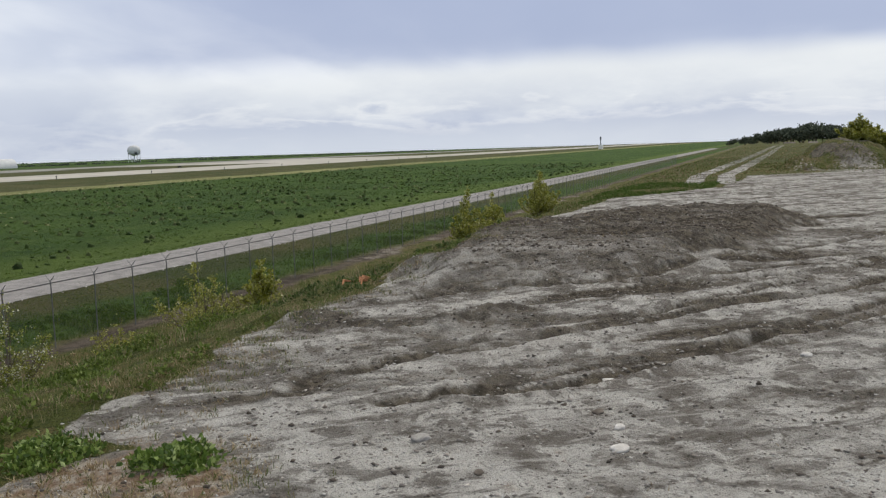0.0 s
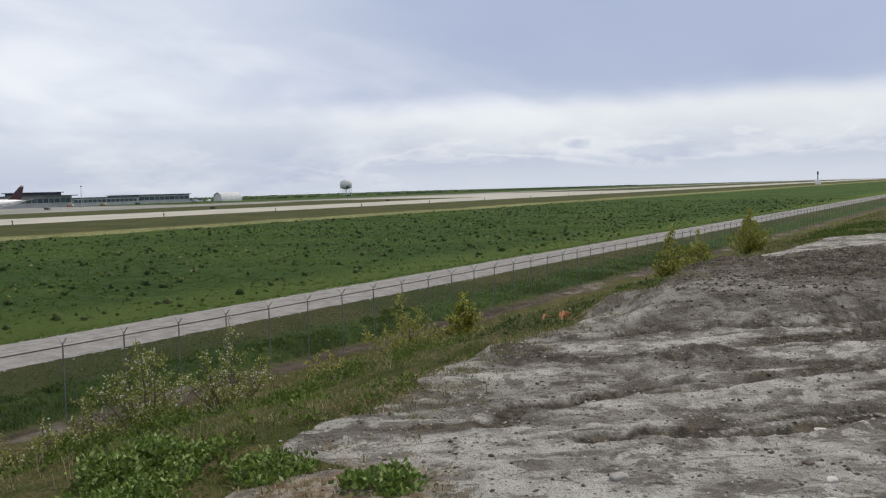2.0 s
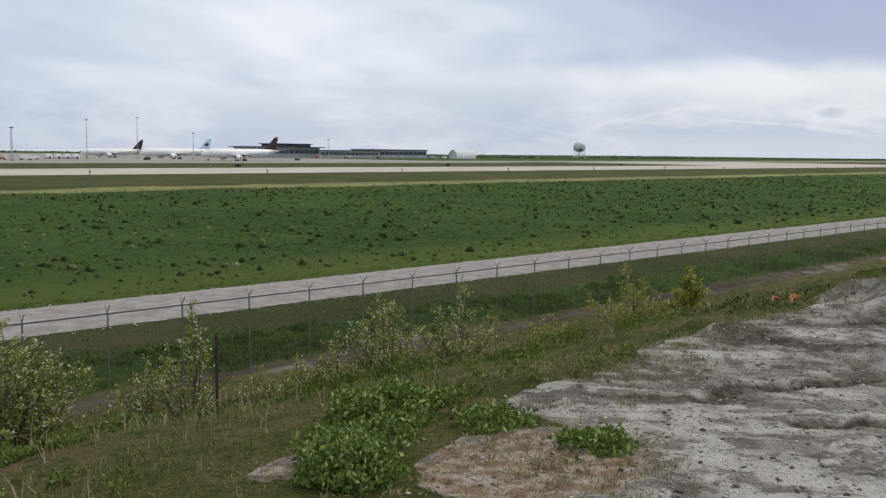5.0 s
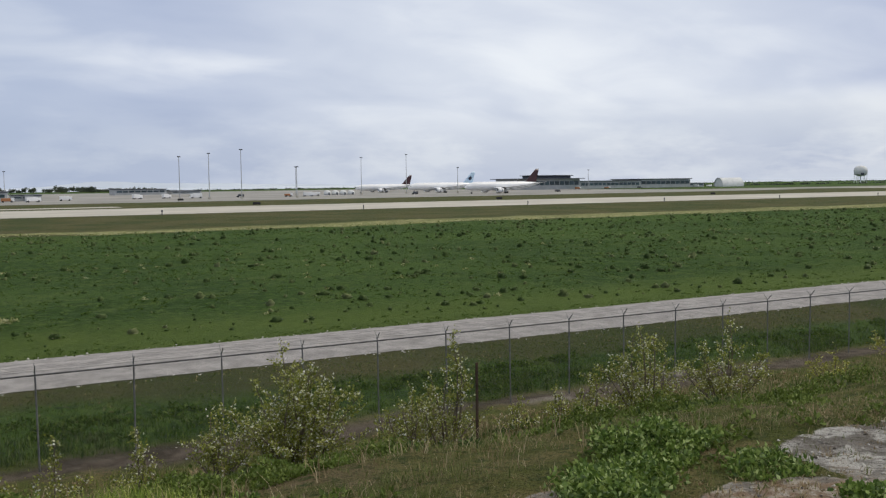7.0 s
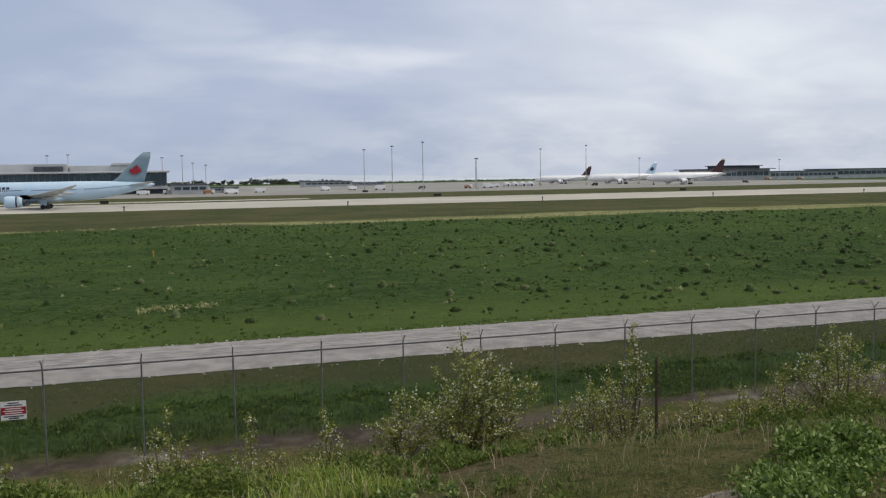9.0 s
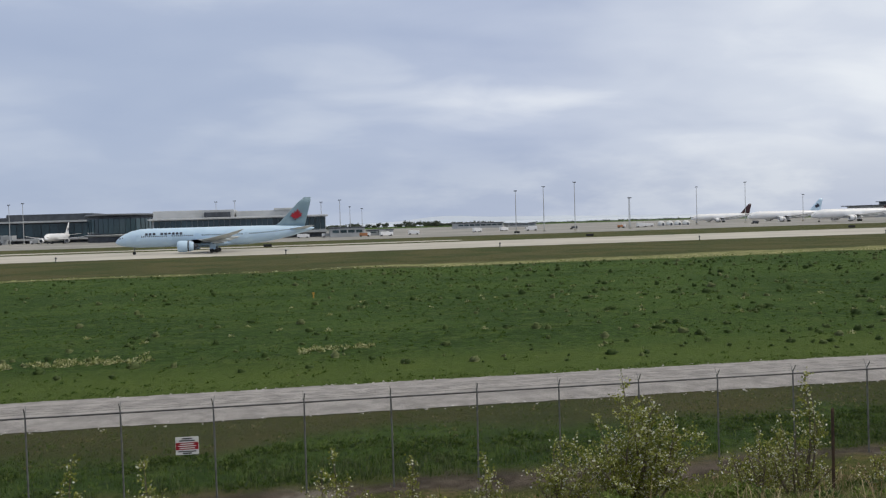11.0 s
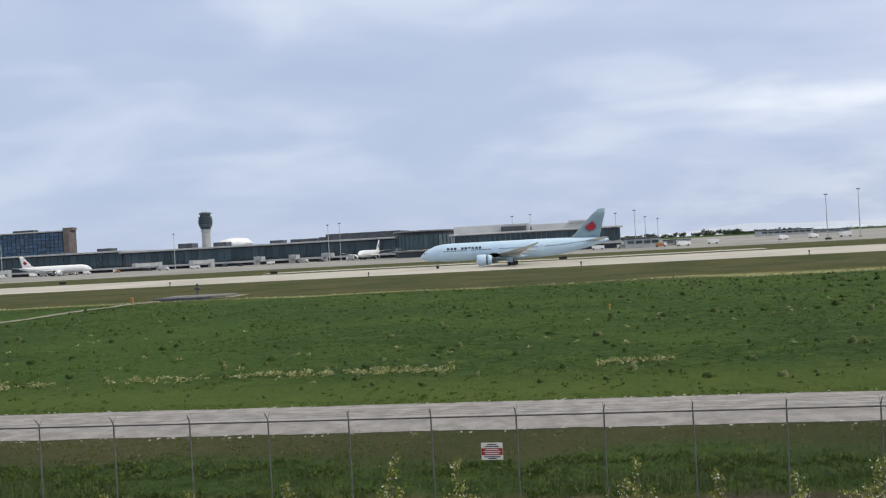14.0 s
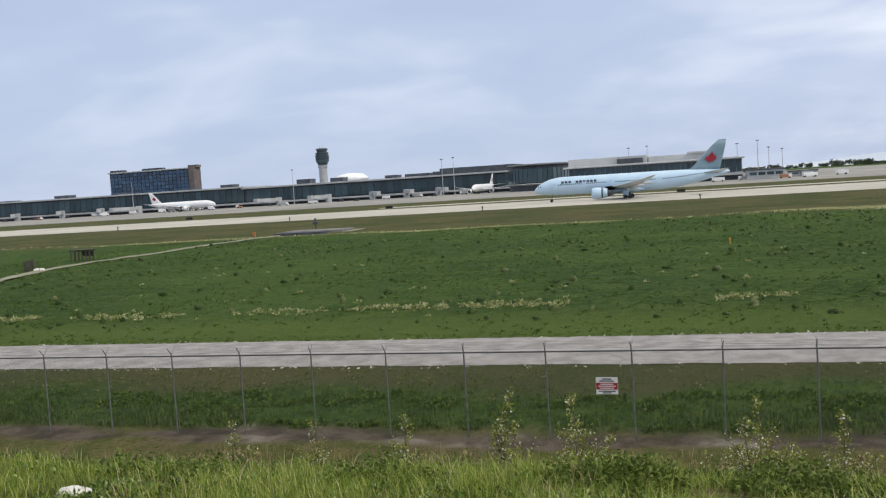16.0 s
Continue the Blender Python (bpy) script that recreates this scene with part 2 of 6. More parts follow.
    field = mix_node(nt, math_node(nt, "MULTIPLY", smooth_node(nt, small, 0.50, 0.64), 0.75), field, (0.014, 0.036, 0.006))
    rough = noise_node(nt, v, 1.7, 4, 0.7)
    field = mix_node(nt, math_node(nt, "MULTIPLY", smooth_node(nt, rough, 0.56, 0.66), 0.6), field, (0.105, 0.155, 0.036))
    field = mix_node(nt, math_node(nt, "MULTIPLY", smooth_node(nt, rough, 0.46, 0.37), 0.7), field, (0.016, 0.034, 0.010))
    place = nt.nodes.new("ShaderNodeSeparateXYZ")
    nt.links.new(v, place.inputs[0])
    margin = math_node(nt, "ADD", place.outputs[1], math_node(nt, "MULTIPLY", math_node(nt, "SUBTRACT", mid, 0.5), 9.0))
    field = mix_node(nt, math_node(nt, "MULTIPLY", math_node(nt, "MULTIPLY", smooth_node(nt, margin, 66, 56), smooth_node(nt, place.outputs[1], 50, 52)), 0.6), field, (0.105, 0.150, 0.034))
    col = mix_node(nt, zone("field"), col, field)
    dry = mix_node(nt, smooth_node(nt, noise_node(nt, v, 0.06, 5, 0.6), 0.38, 0.62), (0.054, 0.070, 0.024), (0.090, 0.088, 0.038))
    dry = mix_node(nt, math_node(nt, "MULTIPLY", smooth_node(nt, small, 0.52, 0.7), 0.5), dry, (0.07, 0.065, 0.028))
    col = mix_node(nt, zone("dry"), col, dry)
    straw = mix_node(nt, smooth_node(nt, mid, 0.35, 0.65), (0.15, 0.17, 0.062), (0.33, 0.32, 0.16))
    col = mix_node(nt, zone("straw"), col, straw)
    mud = mix_node(nt, smooth_node(nt, mid, 0.35, 0.65), (0.070, 0.058, 0.046), (0.15, 0.125, 0.10))
    mud = mix_node(nt, math_node(nt, "MULTIPLY", smooth_node(nt, noise_node(nt, v, 0.35, 4), 0.56, 0.66), 0.8), mud, (0.30, 0.27, 0.23))
    col = mix_node(nt, zone("mud"), col, mud)
    nt.links.new(col, p.inputs["Base Color"])
    p.inputs["Roughness"].default_value = 0.95
    p.inputs["Specular IOR Level"].default_value = 0.08
    bn = nt.nodes.new("ShaderNodeBump")
    bn.inputs["Strength"].default_value, bn.inputs["Distance"].default_value = 1.0, 0.10
    h = math_node(nt, "ADD", math_node(nt, "ADD", small, math_node(nt, "MULTIPLY", streak, 1.2)), math_node(nt, "ADD", math_node(nt, "MULTIPLY", grit, 1.0), math_node(nt, "MULTIPLY", crumb, 0.5)))
    nt.links.new(h, bn.inputs["Height"])
    nt.links.new(bn.outputs[0], p.inputs["Normal"])
    return m


MAT_GROUND = ground_material()
MAT_GRAVEL = material("pale_gravel", (0.205, 0.196, 0.192), (0.30, 0.288, 0.28), 0.9, 0.95, bump=0.3, fine=0.35)
MAT_CONCRETE = material("runway_concrete", (0.36, 0.345, 0.30), (0.45, 0.43, 0.38), 0.035, 0.9, fine=0.12)
MAT_APRON = material("apron_concrete", (0.20, 0.196, 0.182), (0.28, 0.275, 0.255), 0.02, 0.9, fine=0.12)
MAT_PATH = material("dirt_path", (0.17, 0.175, 0.115), (0.26, 0.255, 0.185), 0.4, 0.95, fine=0.3)
MAT_OLD_CONCRETE = material("weathered_concrete", (0.12, 0.115, 0.105), (0.20, 0.19, 0.175), 0.5, 0.9, fine=0.3)
MAT_STEEL = material("galvanised_steel", (0.13, 0.134, 0.138), (0.215, 0.22, 0.225), 3, 0.55, 0.5, fine=0.2)
MAT_RAIL = material("weathered_fence_rail", (0.060, 0.062, 0.064), (0.11, 0.112, 0.115), 3, 0.6, 0.4, fine=0.2)
MAT_RUST = material("rusty_iron", (0.035, 0.022, 0.016), (0.075, 0.045, 0.03), 6, 0.9, 0.2)
MAT_STONE = material("grey_stone", (0.30, 0.29, 0.27), (0.48, 0.46, 0.43), 6, 0.85, bump=0.3)
MAT_PALE_STONE = material("white_stone", (0.50, 0.485, 0.455), (0.68, 0.665, 0.635), 6, 0.8, bump=0.2)
MAT_PEBBLE = material("pebble", (0.16, 0.14, 0.12), (0.40, 0.38, 0.35), 2.0, 0.9, island=0.6)
MAT_CLOD = material("soil_clod", (0.075, 0.062, 0.05), (0.17, 0.145, 0.12), 3.0, 0.95, island=0.5)
MAT_WHITE = material("white_paint", (0.74, 0.75, 0.76), (0.80, 0.81, 0.82), 0.3, 0.45, fine=0.04)
MAT_ICE = material("pale_ice_blue_paint", (0.44, 0.60, 0.76), (0.49, 0.65, 0.80), 0.2, 0.32, fine=0.03)
MAT_FIN = material("grey_teal_paint", (0.17, 0.26, 0.32), (0.22, 0.32, 0.38), 0.2, 0.35, fine=0.04)
MAT_JETWHITE = material("white_aircraft_paint", (0.74, 0.76, 0.78), (0.80, 0.81, 0.83), 0.2, 0.32, fine=0.03)
MAT_WING = material("grey_wing_paint", (0.42, 0.46, 0.48), (0.50, 0.53, 0.55), 0.3, 0.4, fine=0.05)
MAT_RED = material("red_paint", (0.26, 0.008, 0.018), (0.34, 0.012, 0.026), 0.8, 0.4, fine=0.06)
MAT_DARKRED = material("dark_maroon_paint", (0.032, 0.010, 0.015), (0.05, 0.014, 0.02), 0.5, 0.4, fine=0.06)
MAT_NAVY = material("dark_navy_paint", (0.02, 0.025, 0.05), (0.03, 0.035, 0.065), 0.5, 0.4, fine=0.06)
MAT_BLACK = material("black_rubber", (0.012, 0.012, 0.013), (0.022, 0.022, 0.023), 2, 0.7)
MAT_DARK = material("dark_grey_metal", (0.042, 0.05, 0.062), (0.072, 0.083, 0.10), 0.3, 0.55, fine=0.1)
MAT_CLAD = material("grey_metal_cladding", (0.34, 0.36, 0.37), (0.42, 0.44, 0.45), 0.15, 0.5, fine=0.08)
MAT_ROOF = material("pale_roof_metal", (0.45, 0.47, 0.48), (0.55, 0.57, 0.58), 0.1, 0.5, fine=0.08)
MAT_BROWN = material("brown_cladding", (0.105, 0.09, 0.085), (0.15, 0.125, 0.117), 0.2, 0.7, fine=0.1)
MAT_FABRIC = material("white_fabric", (0.55, 0.57, 0.58), (0.63, 0.65, 0.66), 0.2, 0.7, fine=0.05)
MAT_YELLOW = material("orange_yellow_paint", (0.42, 0.24, 0.04), (0.52, 0.31, 0.06), 3, 0.6)
MAT_ORANGE = material("orange_plastic", (0.34, 0.14, 0.055), (0.42, 0.19, 0.08), 5, 0.7)
MAT_WOOD = material("weathered_dark_wood", (0.055, 0.045, 0.036), (0.10, 0.085, 0.07), 2, 0.9)
MAT_BARK = material("sapling_bark", (0.10, 0.08, 0.06), (0.17, 0.14, 0.11), 9, 0.9)
# base colour raised to paint the sun's glitter on the water
MAT_WATER = material("glittering_sea", (0.50, 0.56, 0.60), (0.58, 0.63, 0.67), 0.01, 0.3, fine=0.03)
# pale blue puts the haze of distance into the hills' colour
MAT_HILLS = material("hazed_far_hills", (0.46, 0.52, 0.61), (0.50, 0.56, 0.64), 0.002, 1.0, fine=0.03)
MAT_GLASS = glass_material("dark_green_glass", (0.048, 0.080, 0.096))
MAT_BLUEGLASS = glass_material("blue_hotel_glass", (0.045, 0.09, 0.16))
MAT_WINDOW = glass_material("cabin_window_glass", (0.02, 0.024, 0.03))
# near-white stops from 0.89 up paint sky glints on some of the leaves
MAT_LEAF = leaf_material("glinting_poplar_leaves", [(0, (0.10, 0.13, 0.02)), (0.35, (0.185, 0.21, 0.035)), (0.66, (0.29, 0.31, 0.062)), (0.82, (0.42, 0.43, 0.12)), (0.89, (0.70, 0.71, 0.55)), (1.0, (0.80, 0.80, 0.74))], 0.35, 0.45, 1.1, 0.4)
MAT_LEAF_YELLOW = leaf_material("yellowing_poplar_leaves", [(0, (0.10, 0.115, 0.014)), (0.4, (0.19, 0.20, 0.024)), (0.8, (0.30, 0.30, 0.05)), (1.0, (0.50, 0.50, 0.26))], 0.4, 0.3, 1.35, 0.4)
MAT_WEED = leaf_material("broad_weed_leaves", [(0, (0.034, 0.062, 0.012)), (0.35, (0.066, 0.112, 0.022)), (0.7, (0.12, 0.18, 0.036)), (0.88, (0.20, 0.26, 0.07)), (1.0, (0.36, 0.42, 0.19))], 0.42, 0.3, 1.45, 0.35)
MAT_BRAMBLE = leaf_material("bramble_leaves", [(0, (0.040, 0.060, 0.012)), (0.6, (0.078, 0.115, 0.020)), (1.0, (0.15, 0.19, 0.05))], 0.5, 0.25, 1.5, 0.2)
MAT_BLADE = leaf_material("grass_blades", [(0, (0.045, 0.068, 0.016)), (0.4, (0.085, 0.112, 0.028)), (0.66, (0.135, 0.145, 0.05)), (0.84, (0.20, 0.165, 0.09)), (1.0, (0.31, 0.26, 0.17))], 0.6, 0.25, 1.35, 0.15)
MAT_LUSH = leaf_material("lush_grass_blades", [(0, (0.075, 0.115, 0.016)), (0.5, (0.135, 0.185, 0.028)), (0.82, (0.22, 0.25, 0.055)), (1.0, (0.36, 0.33, 0.16))], 0.5, 0.35, 1.6, 0.15)
MAT_STRAW = leaf_material("dry_straw", [(0, (0.17, 0.12, 0.07)), (0.6, (0.27, 0.215, 0.125)), (1.0, (0.43, 0.37, 0.25))], 0.8, 0.2, 1.2, 0.1)
MAT_TUSSOCK = leaf_material("field_tussock_leaves", [(0, (0.038, 0.064, 0.020)), (0.5, (0.066, 0.104, 0.032)), (0.85, (0.115, 0.145, 0.058)), (1.0, (0.15, 0.175, 0.08))], 0.7, 0.2, 1.1, 0.1)
MAT_CAP = leaf_material("tussock_lit_tops", [(0, (0.07, 0.10, 0.035)), (0.5, (0.15, 0.18, 0.08)), (1.0, (0.34, 0.36, 0.21))], 0.7, 0.2, 1.0, 0.1)
MAT_PALE_TUFT = leaf_material("pale_seedhead_tufts", [(0, (0.09, 0.13, 0.03)), (0.5, (0.24, 0.26, 0.10)), (1.0, (0.58, 0.57, 0.36))], 0.7, 0.25, 1.15, 0.1)
MAT_FIELDGRASS = leaf_material("field_grass_blades", [(0, (0.032, 0.066, 0.012)), (0.55, (0.074, 0.128, 0.025)), (1.0, (0.15, 0.20, 0.052))], 0.7, 0.3, 1.0, 0.1)
# greens lightened and greyed: distance haze is mixed into the leaf colour
MAT_TREE = leaf_material("hazed_tree_leaves", [(0, (0.055, 0.068, 0.052)), (0.7, (0.085, 0.102, 0.076)), (1.0, (0.12, 0.14, 0.095))], 0.8, 0.2, 1.15, 0.05)


def chain_link_material():
    """Woven wire: thin diagonal strands, open between them."""
    m = bpy.data.materials.new("chain_link_wire")
    m.use_nodes = True
    nt = m.node_tree
    p = nt.nodes["Principled BSDF"]
    p.inputs["Base Color"].default_value, p.inputs["Metallic"].default_value, p.inputs["Roughness"].default_value = (0.16, 0.165, 0.17, 1), 0.4, 0.6
    sep = nt.nodes.new("ShaderNodeSeparateXYZ")
    nt.links.new(nt.nodes.new("ShaderNodeTexCoord").outputs["Object"], sep.inputs[0])
    s = math_node(nt, "ADD", sep.outputs[0], sep.outputs[2])
    d = math_node(nt, "SUBTRACT", sep.outputs[0], sep.outputs[2])
    strands = [math_node(nt, "LESS_THAN", math_node(nt, "FRACT", math_node(nt, "DIVIDE", q, 0.07)), 0.05) for q in (s, d)]
    tr = nt.nodes.new("ShaderNodeBsdfTransparent")
    mx = nt.nodes.new("ShaderNodeMixShader")
    nt.links.new(math_node(nt, "MAXIMUM", *strands), mx.inputs[0])
    nt.links.new(tr.outputs[0], mx.inputs[1])
    nt.links.new(p.outputs[0], mx.inputs[2])
    nt.links.new(mx.outputs[0], nt.nodes["Material Output"].inputs[0])
    return m


MAT_LINK = chain_link_material()


# ---- mesh helpers ----
def part(name, bm, mat, parent=None, label=""):
    """Links a bmesh as one mesh object, under a thing if one is given."""
    me = bpy.data.meshes.new(name)
    bm.normal_update()
    bm.to_mesh(me)
    bm.free()
    me.materials.append(mat)
    ob = new(name, me)
    if parent:
        ob.parent = parent
    if label:
        ob["label"] = label
    return ob


def shared(name, me, parent, m):
    """One more piece on a mesh that alike pieces share."""
    ob = new(name, me)
    ob.parent = parent
    ob.matrix_basis = m
    return ob


def arrays(name, verts, faces, mat, parent=None):
    """A mesh from arrays of vertices (n, 3) and faces (m, 3 or 4)."""
    me = bpy.data.meshes.new(name)
    verts, faces = np.asarray(verts, float), np.asarray(faces, int)
    k = faces.shape[1]
    me.vertices.add(len(verts))
    me.vertices.foreach_set("co", verts.ravel())
    me.loops.add(faces.size)
    me.loops.foreach_set("vertex_index", faces.ravel().astype(np.int32))
    me.polygons.add(len(faces))
    me.polygons.foreach_set("loop_start", np.arange(0, faces.size, k, dtype=np.int32))
    me.update(calc_edges=True)
    me.materials.append(mat)
    ob = new(name, me)
    if parent:
        ob.parent = parent
    return ob


def thing(name, label, category, at=(0, 0, 0), turn=0.0, group="", kind="", size=1.0):
    ob = new(name)
    ob.empty_display_size = 0.2
    ob.matrix_basis = pose(*at, 0, 0, turn) @ Matrix.Scale(size, 4)
    return tagged(ob, label, category, group, kind)


def add_box(bm, c, d, rz=0.0, bevel=0.0):
    r = bmesh.ops.create_cube(bm, size=1)
    m = Matrix.Translation(c) @ Matrix.Rotation(rz, 4, "Z") @ Matrix.Diagonal((*d, 1))
    bmesh.ops.transform(bm, matrix=m, verts=r["verts"])
    if bevel:
        es = {e for v in r["verts"] for e in v.link_edges}
        bmesh.ops.bevel(bm, geom=list(es), offset=bevel, segments=2, profile=0.6, affect="EDGES")
    return bm


def box(c, d, rz=0.0, bevel=0.0):
    return add_box(bmesh.new(), c, d, rz, bevel)


def add_tube(bm, pts, radii, seg=8, cap=True):
    """A tube along a line of points, with a radius at each."""
    pts = [Vector(p) for p in pts]
    rings = []
    for i, p in enumerate(pts):
        d = (pts[min(i + 1, len(pts) - 1)] - pts[max(i - 1, 0)]).normalized()
        q = d.to_track_quat("Z", "Y")
        rings.append([bm.verts.new(p + q @ Vector((math.cos(a) * radii[i], math.sin(a) * radii[i], 0))) for a in (2 * math.pi * k / seg for k in range(seg))])
    for a, b in zip(rings, rings[1:]):
        for k in range(seg):
            bm.faces.new((a[k], a[(k + 1) % seg], b[(k + 1) % seg], b[k]))
    if cap:
        bm.faces.new(rings[0][::-1])
        bm.faces.new(rings[-1])
    return bm


def tube(pts, radii, seg=8):
    return add_tube(bmesh.new(), pts, radii, seg)


def loft(rings, closed=True):
    """Skin over rings of points of equal count."""
    bm = bmesh.new()
    vs = [[bm.verts.new(p) for p in r] for r in rings]
    n = len(rings[0])
    for a, b in zip(vs, vs[1:]):
        for k in range(n):
            bm.faces.new((a[k], a[(k + 1) % n], b[(k + 1) % n], b[k]))
    if closed:
        bm.faces.new(vs[0][::-1])
        bm.faces.new(vs[-1])
    bmesh.ops.recalc_face_normals(bm, faces=bm.faces)
    return bm


def smooth(ob):
    ob.data.polygons.foreach_set("use_smooth", [True] * len(ob.data.polygons))
    return ob


# ---- terrain ----
TABLE = np.random.RandomState(7).rand(256, 256)


def lattice(x, y):
    xi, yi = np.floor(x).astype(int), np.floor(y).astype(int)
    fx, fy = x - xi, y - yi
    fx, fy = fx * fx * (3 - 2 * fx), fy * fy * (3 - 2 * fy)
    a, b = TABLE[xi % 256, yi % 256], TABLE[(xi + 1) % 256, yi % 256]
    c, d = TABLE[xi % 256, (yi + 1) % 256], TABLE[(xi + 1) % 256, (yi + 1) % 256]
    return (a * (1 - fx) + b * fx) * (1 - fy) + (c * (1 - fx) + d * fx) * fy - 0.5


def fbm(x, y, size, octaves=4, gain=0.5):
    s, a, f = 0.0, 1.0, 1.0 / size
    for k in range(octaves):
        s = s + a * lattice(x * f + 17.3 * k, y * f + 5.1 * k)
        a, f = a * gain, f * 2.03
    return s


def step(v, lo, hi):
    t = np.clip((v - lo) / (hi - lo), 0, 1)
    return t * t * (3 - 2 * t)


def line_distance(x, y, pts):
    best = np.full(np.shape(x), 1e9)
    for (ax, ay), (bx, by) in zip(pts, pts[1:]):
        dx, dy = bx - ax, by - ay
        t = np.clip(((x - ax) * dx + (y - ay) * dy) / (dx * dx + dy * dy), 0, 1)
        best = np.minimum(best, np.hypot(x - ax - t * dx, y - ay - t * dy))
    return best


RUTS = [
    [(11.9, 5.5), (12.8, 5.7), (13.2, 5.2), (13.9, 4.8), (14.5, 4.15), (15.6, 3.5), (16.4, 2.7), (17.7, 1.8), (19.3, 0.3), (22, -1.4)],
    [(12.8, 5.3), (13.6, 5.1), (14.8, 4.6), (15.4, 3.8), (16.5, 3.0), (18.4, 1.9), (21, 0.2)],
    [(11.7, 4.4), (12.15, 3.95), (13.0, 3.4), (13.85, 2.65), (14.95, 1.75), (16.2, 0.55), (17.2, -0.1), (21, -2.6)],
    [(12.2, 3.8), (12.9, 2.95), (13.9, 2.2), (15.0, 1.4), (17.0, 0.45), (19, -0.8), (22, -3.0)],
    [(17.2, 7.0), (18.9, 5.6), (19.5, 4.3), (20.2, 2.5), (21.4, 0.6)],
    [(20, 3.6), (24, 1.2), (30, -2.5), (40, -7)],
    [(22, -0.2), (28, -3.6), (42, -9)],
    [(13, -0.5), (17, -2.6), (24, -5)],
]
RIDGE = [(16.0, 7.9), (15.5, 6.7), (15.5, 5.8), (15.9, 5.1), (16.8, 4.7)]
TRACK = [(54, 3.4), (60, 4.2), (70, 4.6), (81, 4.0), (110, 3.2), (150, 1.9), (220, 0.2), (300, -2)]


def mound(x, y, cx, cy, rx, ry, turn):
    c, s = math.cos(radians(turn)), math.sin(radians(turn))
    u, v = (x - cx) * c + (y - cy) * s, -(x - cx) * s + (y - cy) * c
    return np.hypot(u / rx, v / ry)


def heap_radius(x, y):
    return mound(x, y, 27.2, 4.2, 9.0, 4.0, -12) + 0.30 * fbm(x, y, 2.5, 3)


def dark_heap(x, y):
    return 1 - step(heap_radius(x, y), 0.60, 1.02)


def heap_soil(x, y):
    return (1 - step(heap_radius(x, y) + 0.12 * fbm(x, y, 0.5, 2), 0.82, 1.0)) * (0.5 + 0.5 * step(x + 3 * fbm(x, y, 1.5, 3), 20.5, 24.5))


def furrows(x, y):
    """Long shallow scrapes that run the way the machines drove."""
    c, n = math.cos(radians(-50)), math.sin(radians(-50))
    u, v = x * c + y * n, -x * n + y * c + 0.35 * fbm(x, y, 5.0, 2)
    return fbm(u / 3.2, v / 0.40, 1.0, 3, 0.6) * step(x + 1.5 * fbm(x, y, 3, 2), 10.6, 13.5)


def worked_soil_and_shade(x, y):
    """Soil turned up by wheels and blades, with rut and furrow shade painted dark."""
    d = np.min([line_distance(x + 0.07 * fbm(x, y, 0.7, 2), y + 0.07 * fbm(x, y + 50, 0.7, 2), q) for q in RUTS], axis=0)
    rut = (1 - step(d + 0.08 * fbm(x, y, 0.3, 2), 0.10, 0.17)) * step(fbm(x, y, 1.1, 3), -0.7, -0.25)
    patch = step(furrows(x, y), -0.04, -0.24) * (0.4 + 0.6 * step(fbm(x, y, 3.0, 3), -0.2, 0.3))
    ridge = 1 - step(line_distance(x, y, RIDGE) + 0.8 * fbm(x, y, 0.5, 3), 0.2, 0.75)
    return np.clip(np.maximum(np.maximum(0.95 * rut, patch), 0.85 * ridge), 0, 1)


EDGE_X = [-60, 1, 4, 6.5, 8.3, 9.3, 9.85, 10.1, 10.45, 12.5, 14, 17, 23, 28, 35, 45, 50, 54, 62, 75]
EDGE_Y = [1.0, 1.5, 2.7, 4.0, 4.75, 5.05, 5.3, 6.5, 7.05, 7.2, 7.5, 7.95, 7.7, 7.5, 8.0, 7.4, 4.8, 3.1, 2.6, 2.0]


def crest_edge(x, y):
    """How far a place lies beyond the ragged edge of the sand, towards the slope."""
    return y - np.interp(x, EDGE_X, EDGE_Y) + 0.55 * fbm(x, y, 1.6, 3) + 0.30 * fbm(x, y, 0.35, 2)


def red_moss(x, y):
    return (1 - step(mound(x, y, 8.9, 5.45, 1.8, 1.15, 5), 0.5, 1.1)) * 0.9 + (1 - step(mound(x, y, 7.4, 6.7, 0.7, 0.4, 20), 0.4, 1.1)) * 0.8


def veg_amount(x, y):
    v = step(crest_edge(x, y), -0.22, 0.30)
    v = v * (1 - 0.8 * step(red_moss(x, y) + 0.5 * fbm(x, y, 0.6, 3), 0.35, 0.75))
    far = step(x + 0.5 * y + 10 * fbm(x, y, 9, 3), 66, 80)
    v = np.maximum(v, far)
    d = line_distance(x, y, TRACK)
    ruts = (1 - step(np.abs(d - 0.9), 0.35, 0.75)) * step(x, 52, 60)
    bare = (1 - step(mound(x, y, 85, -4, 10, 5, -8), 0.4, 1.0)) * step(fbm(x, y, 2.6, 3), -0.25, 0.1)
    return v * (1 - 0.85 * ruts) * (1 - 0.8 * bare)


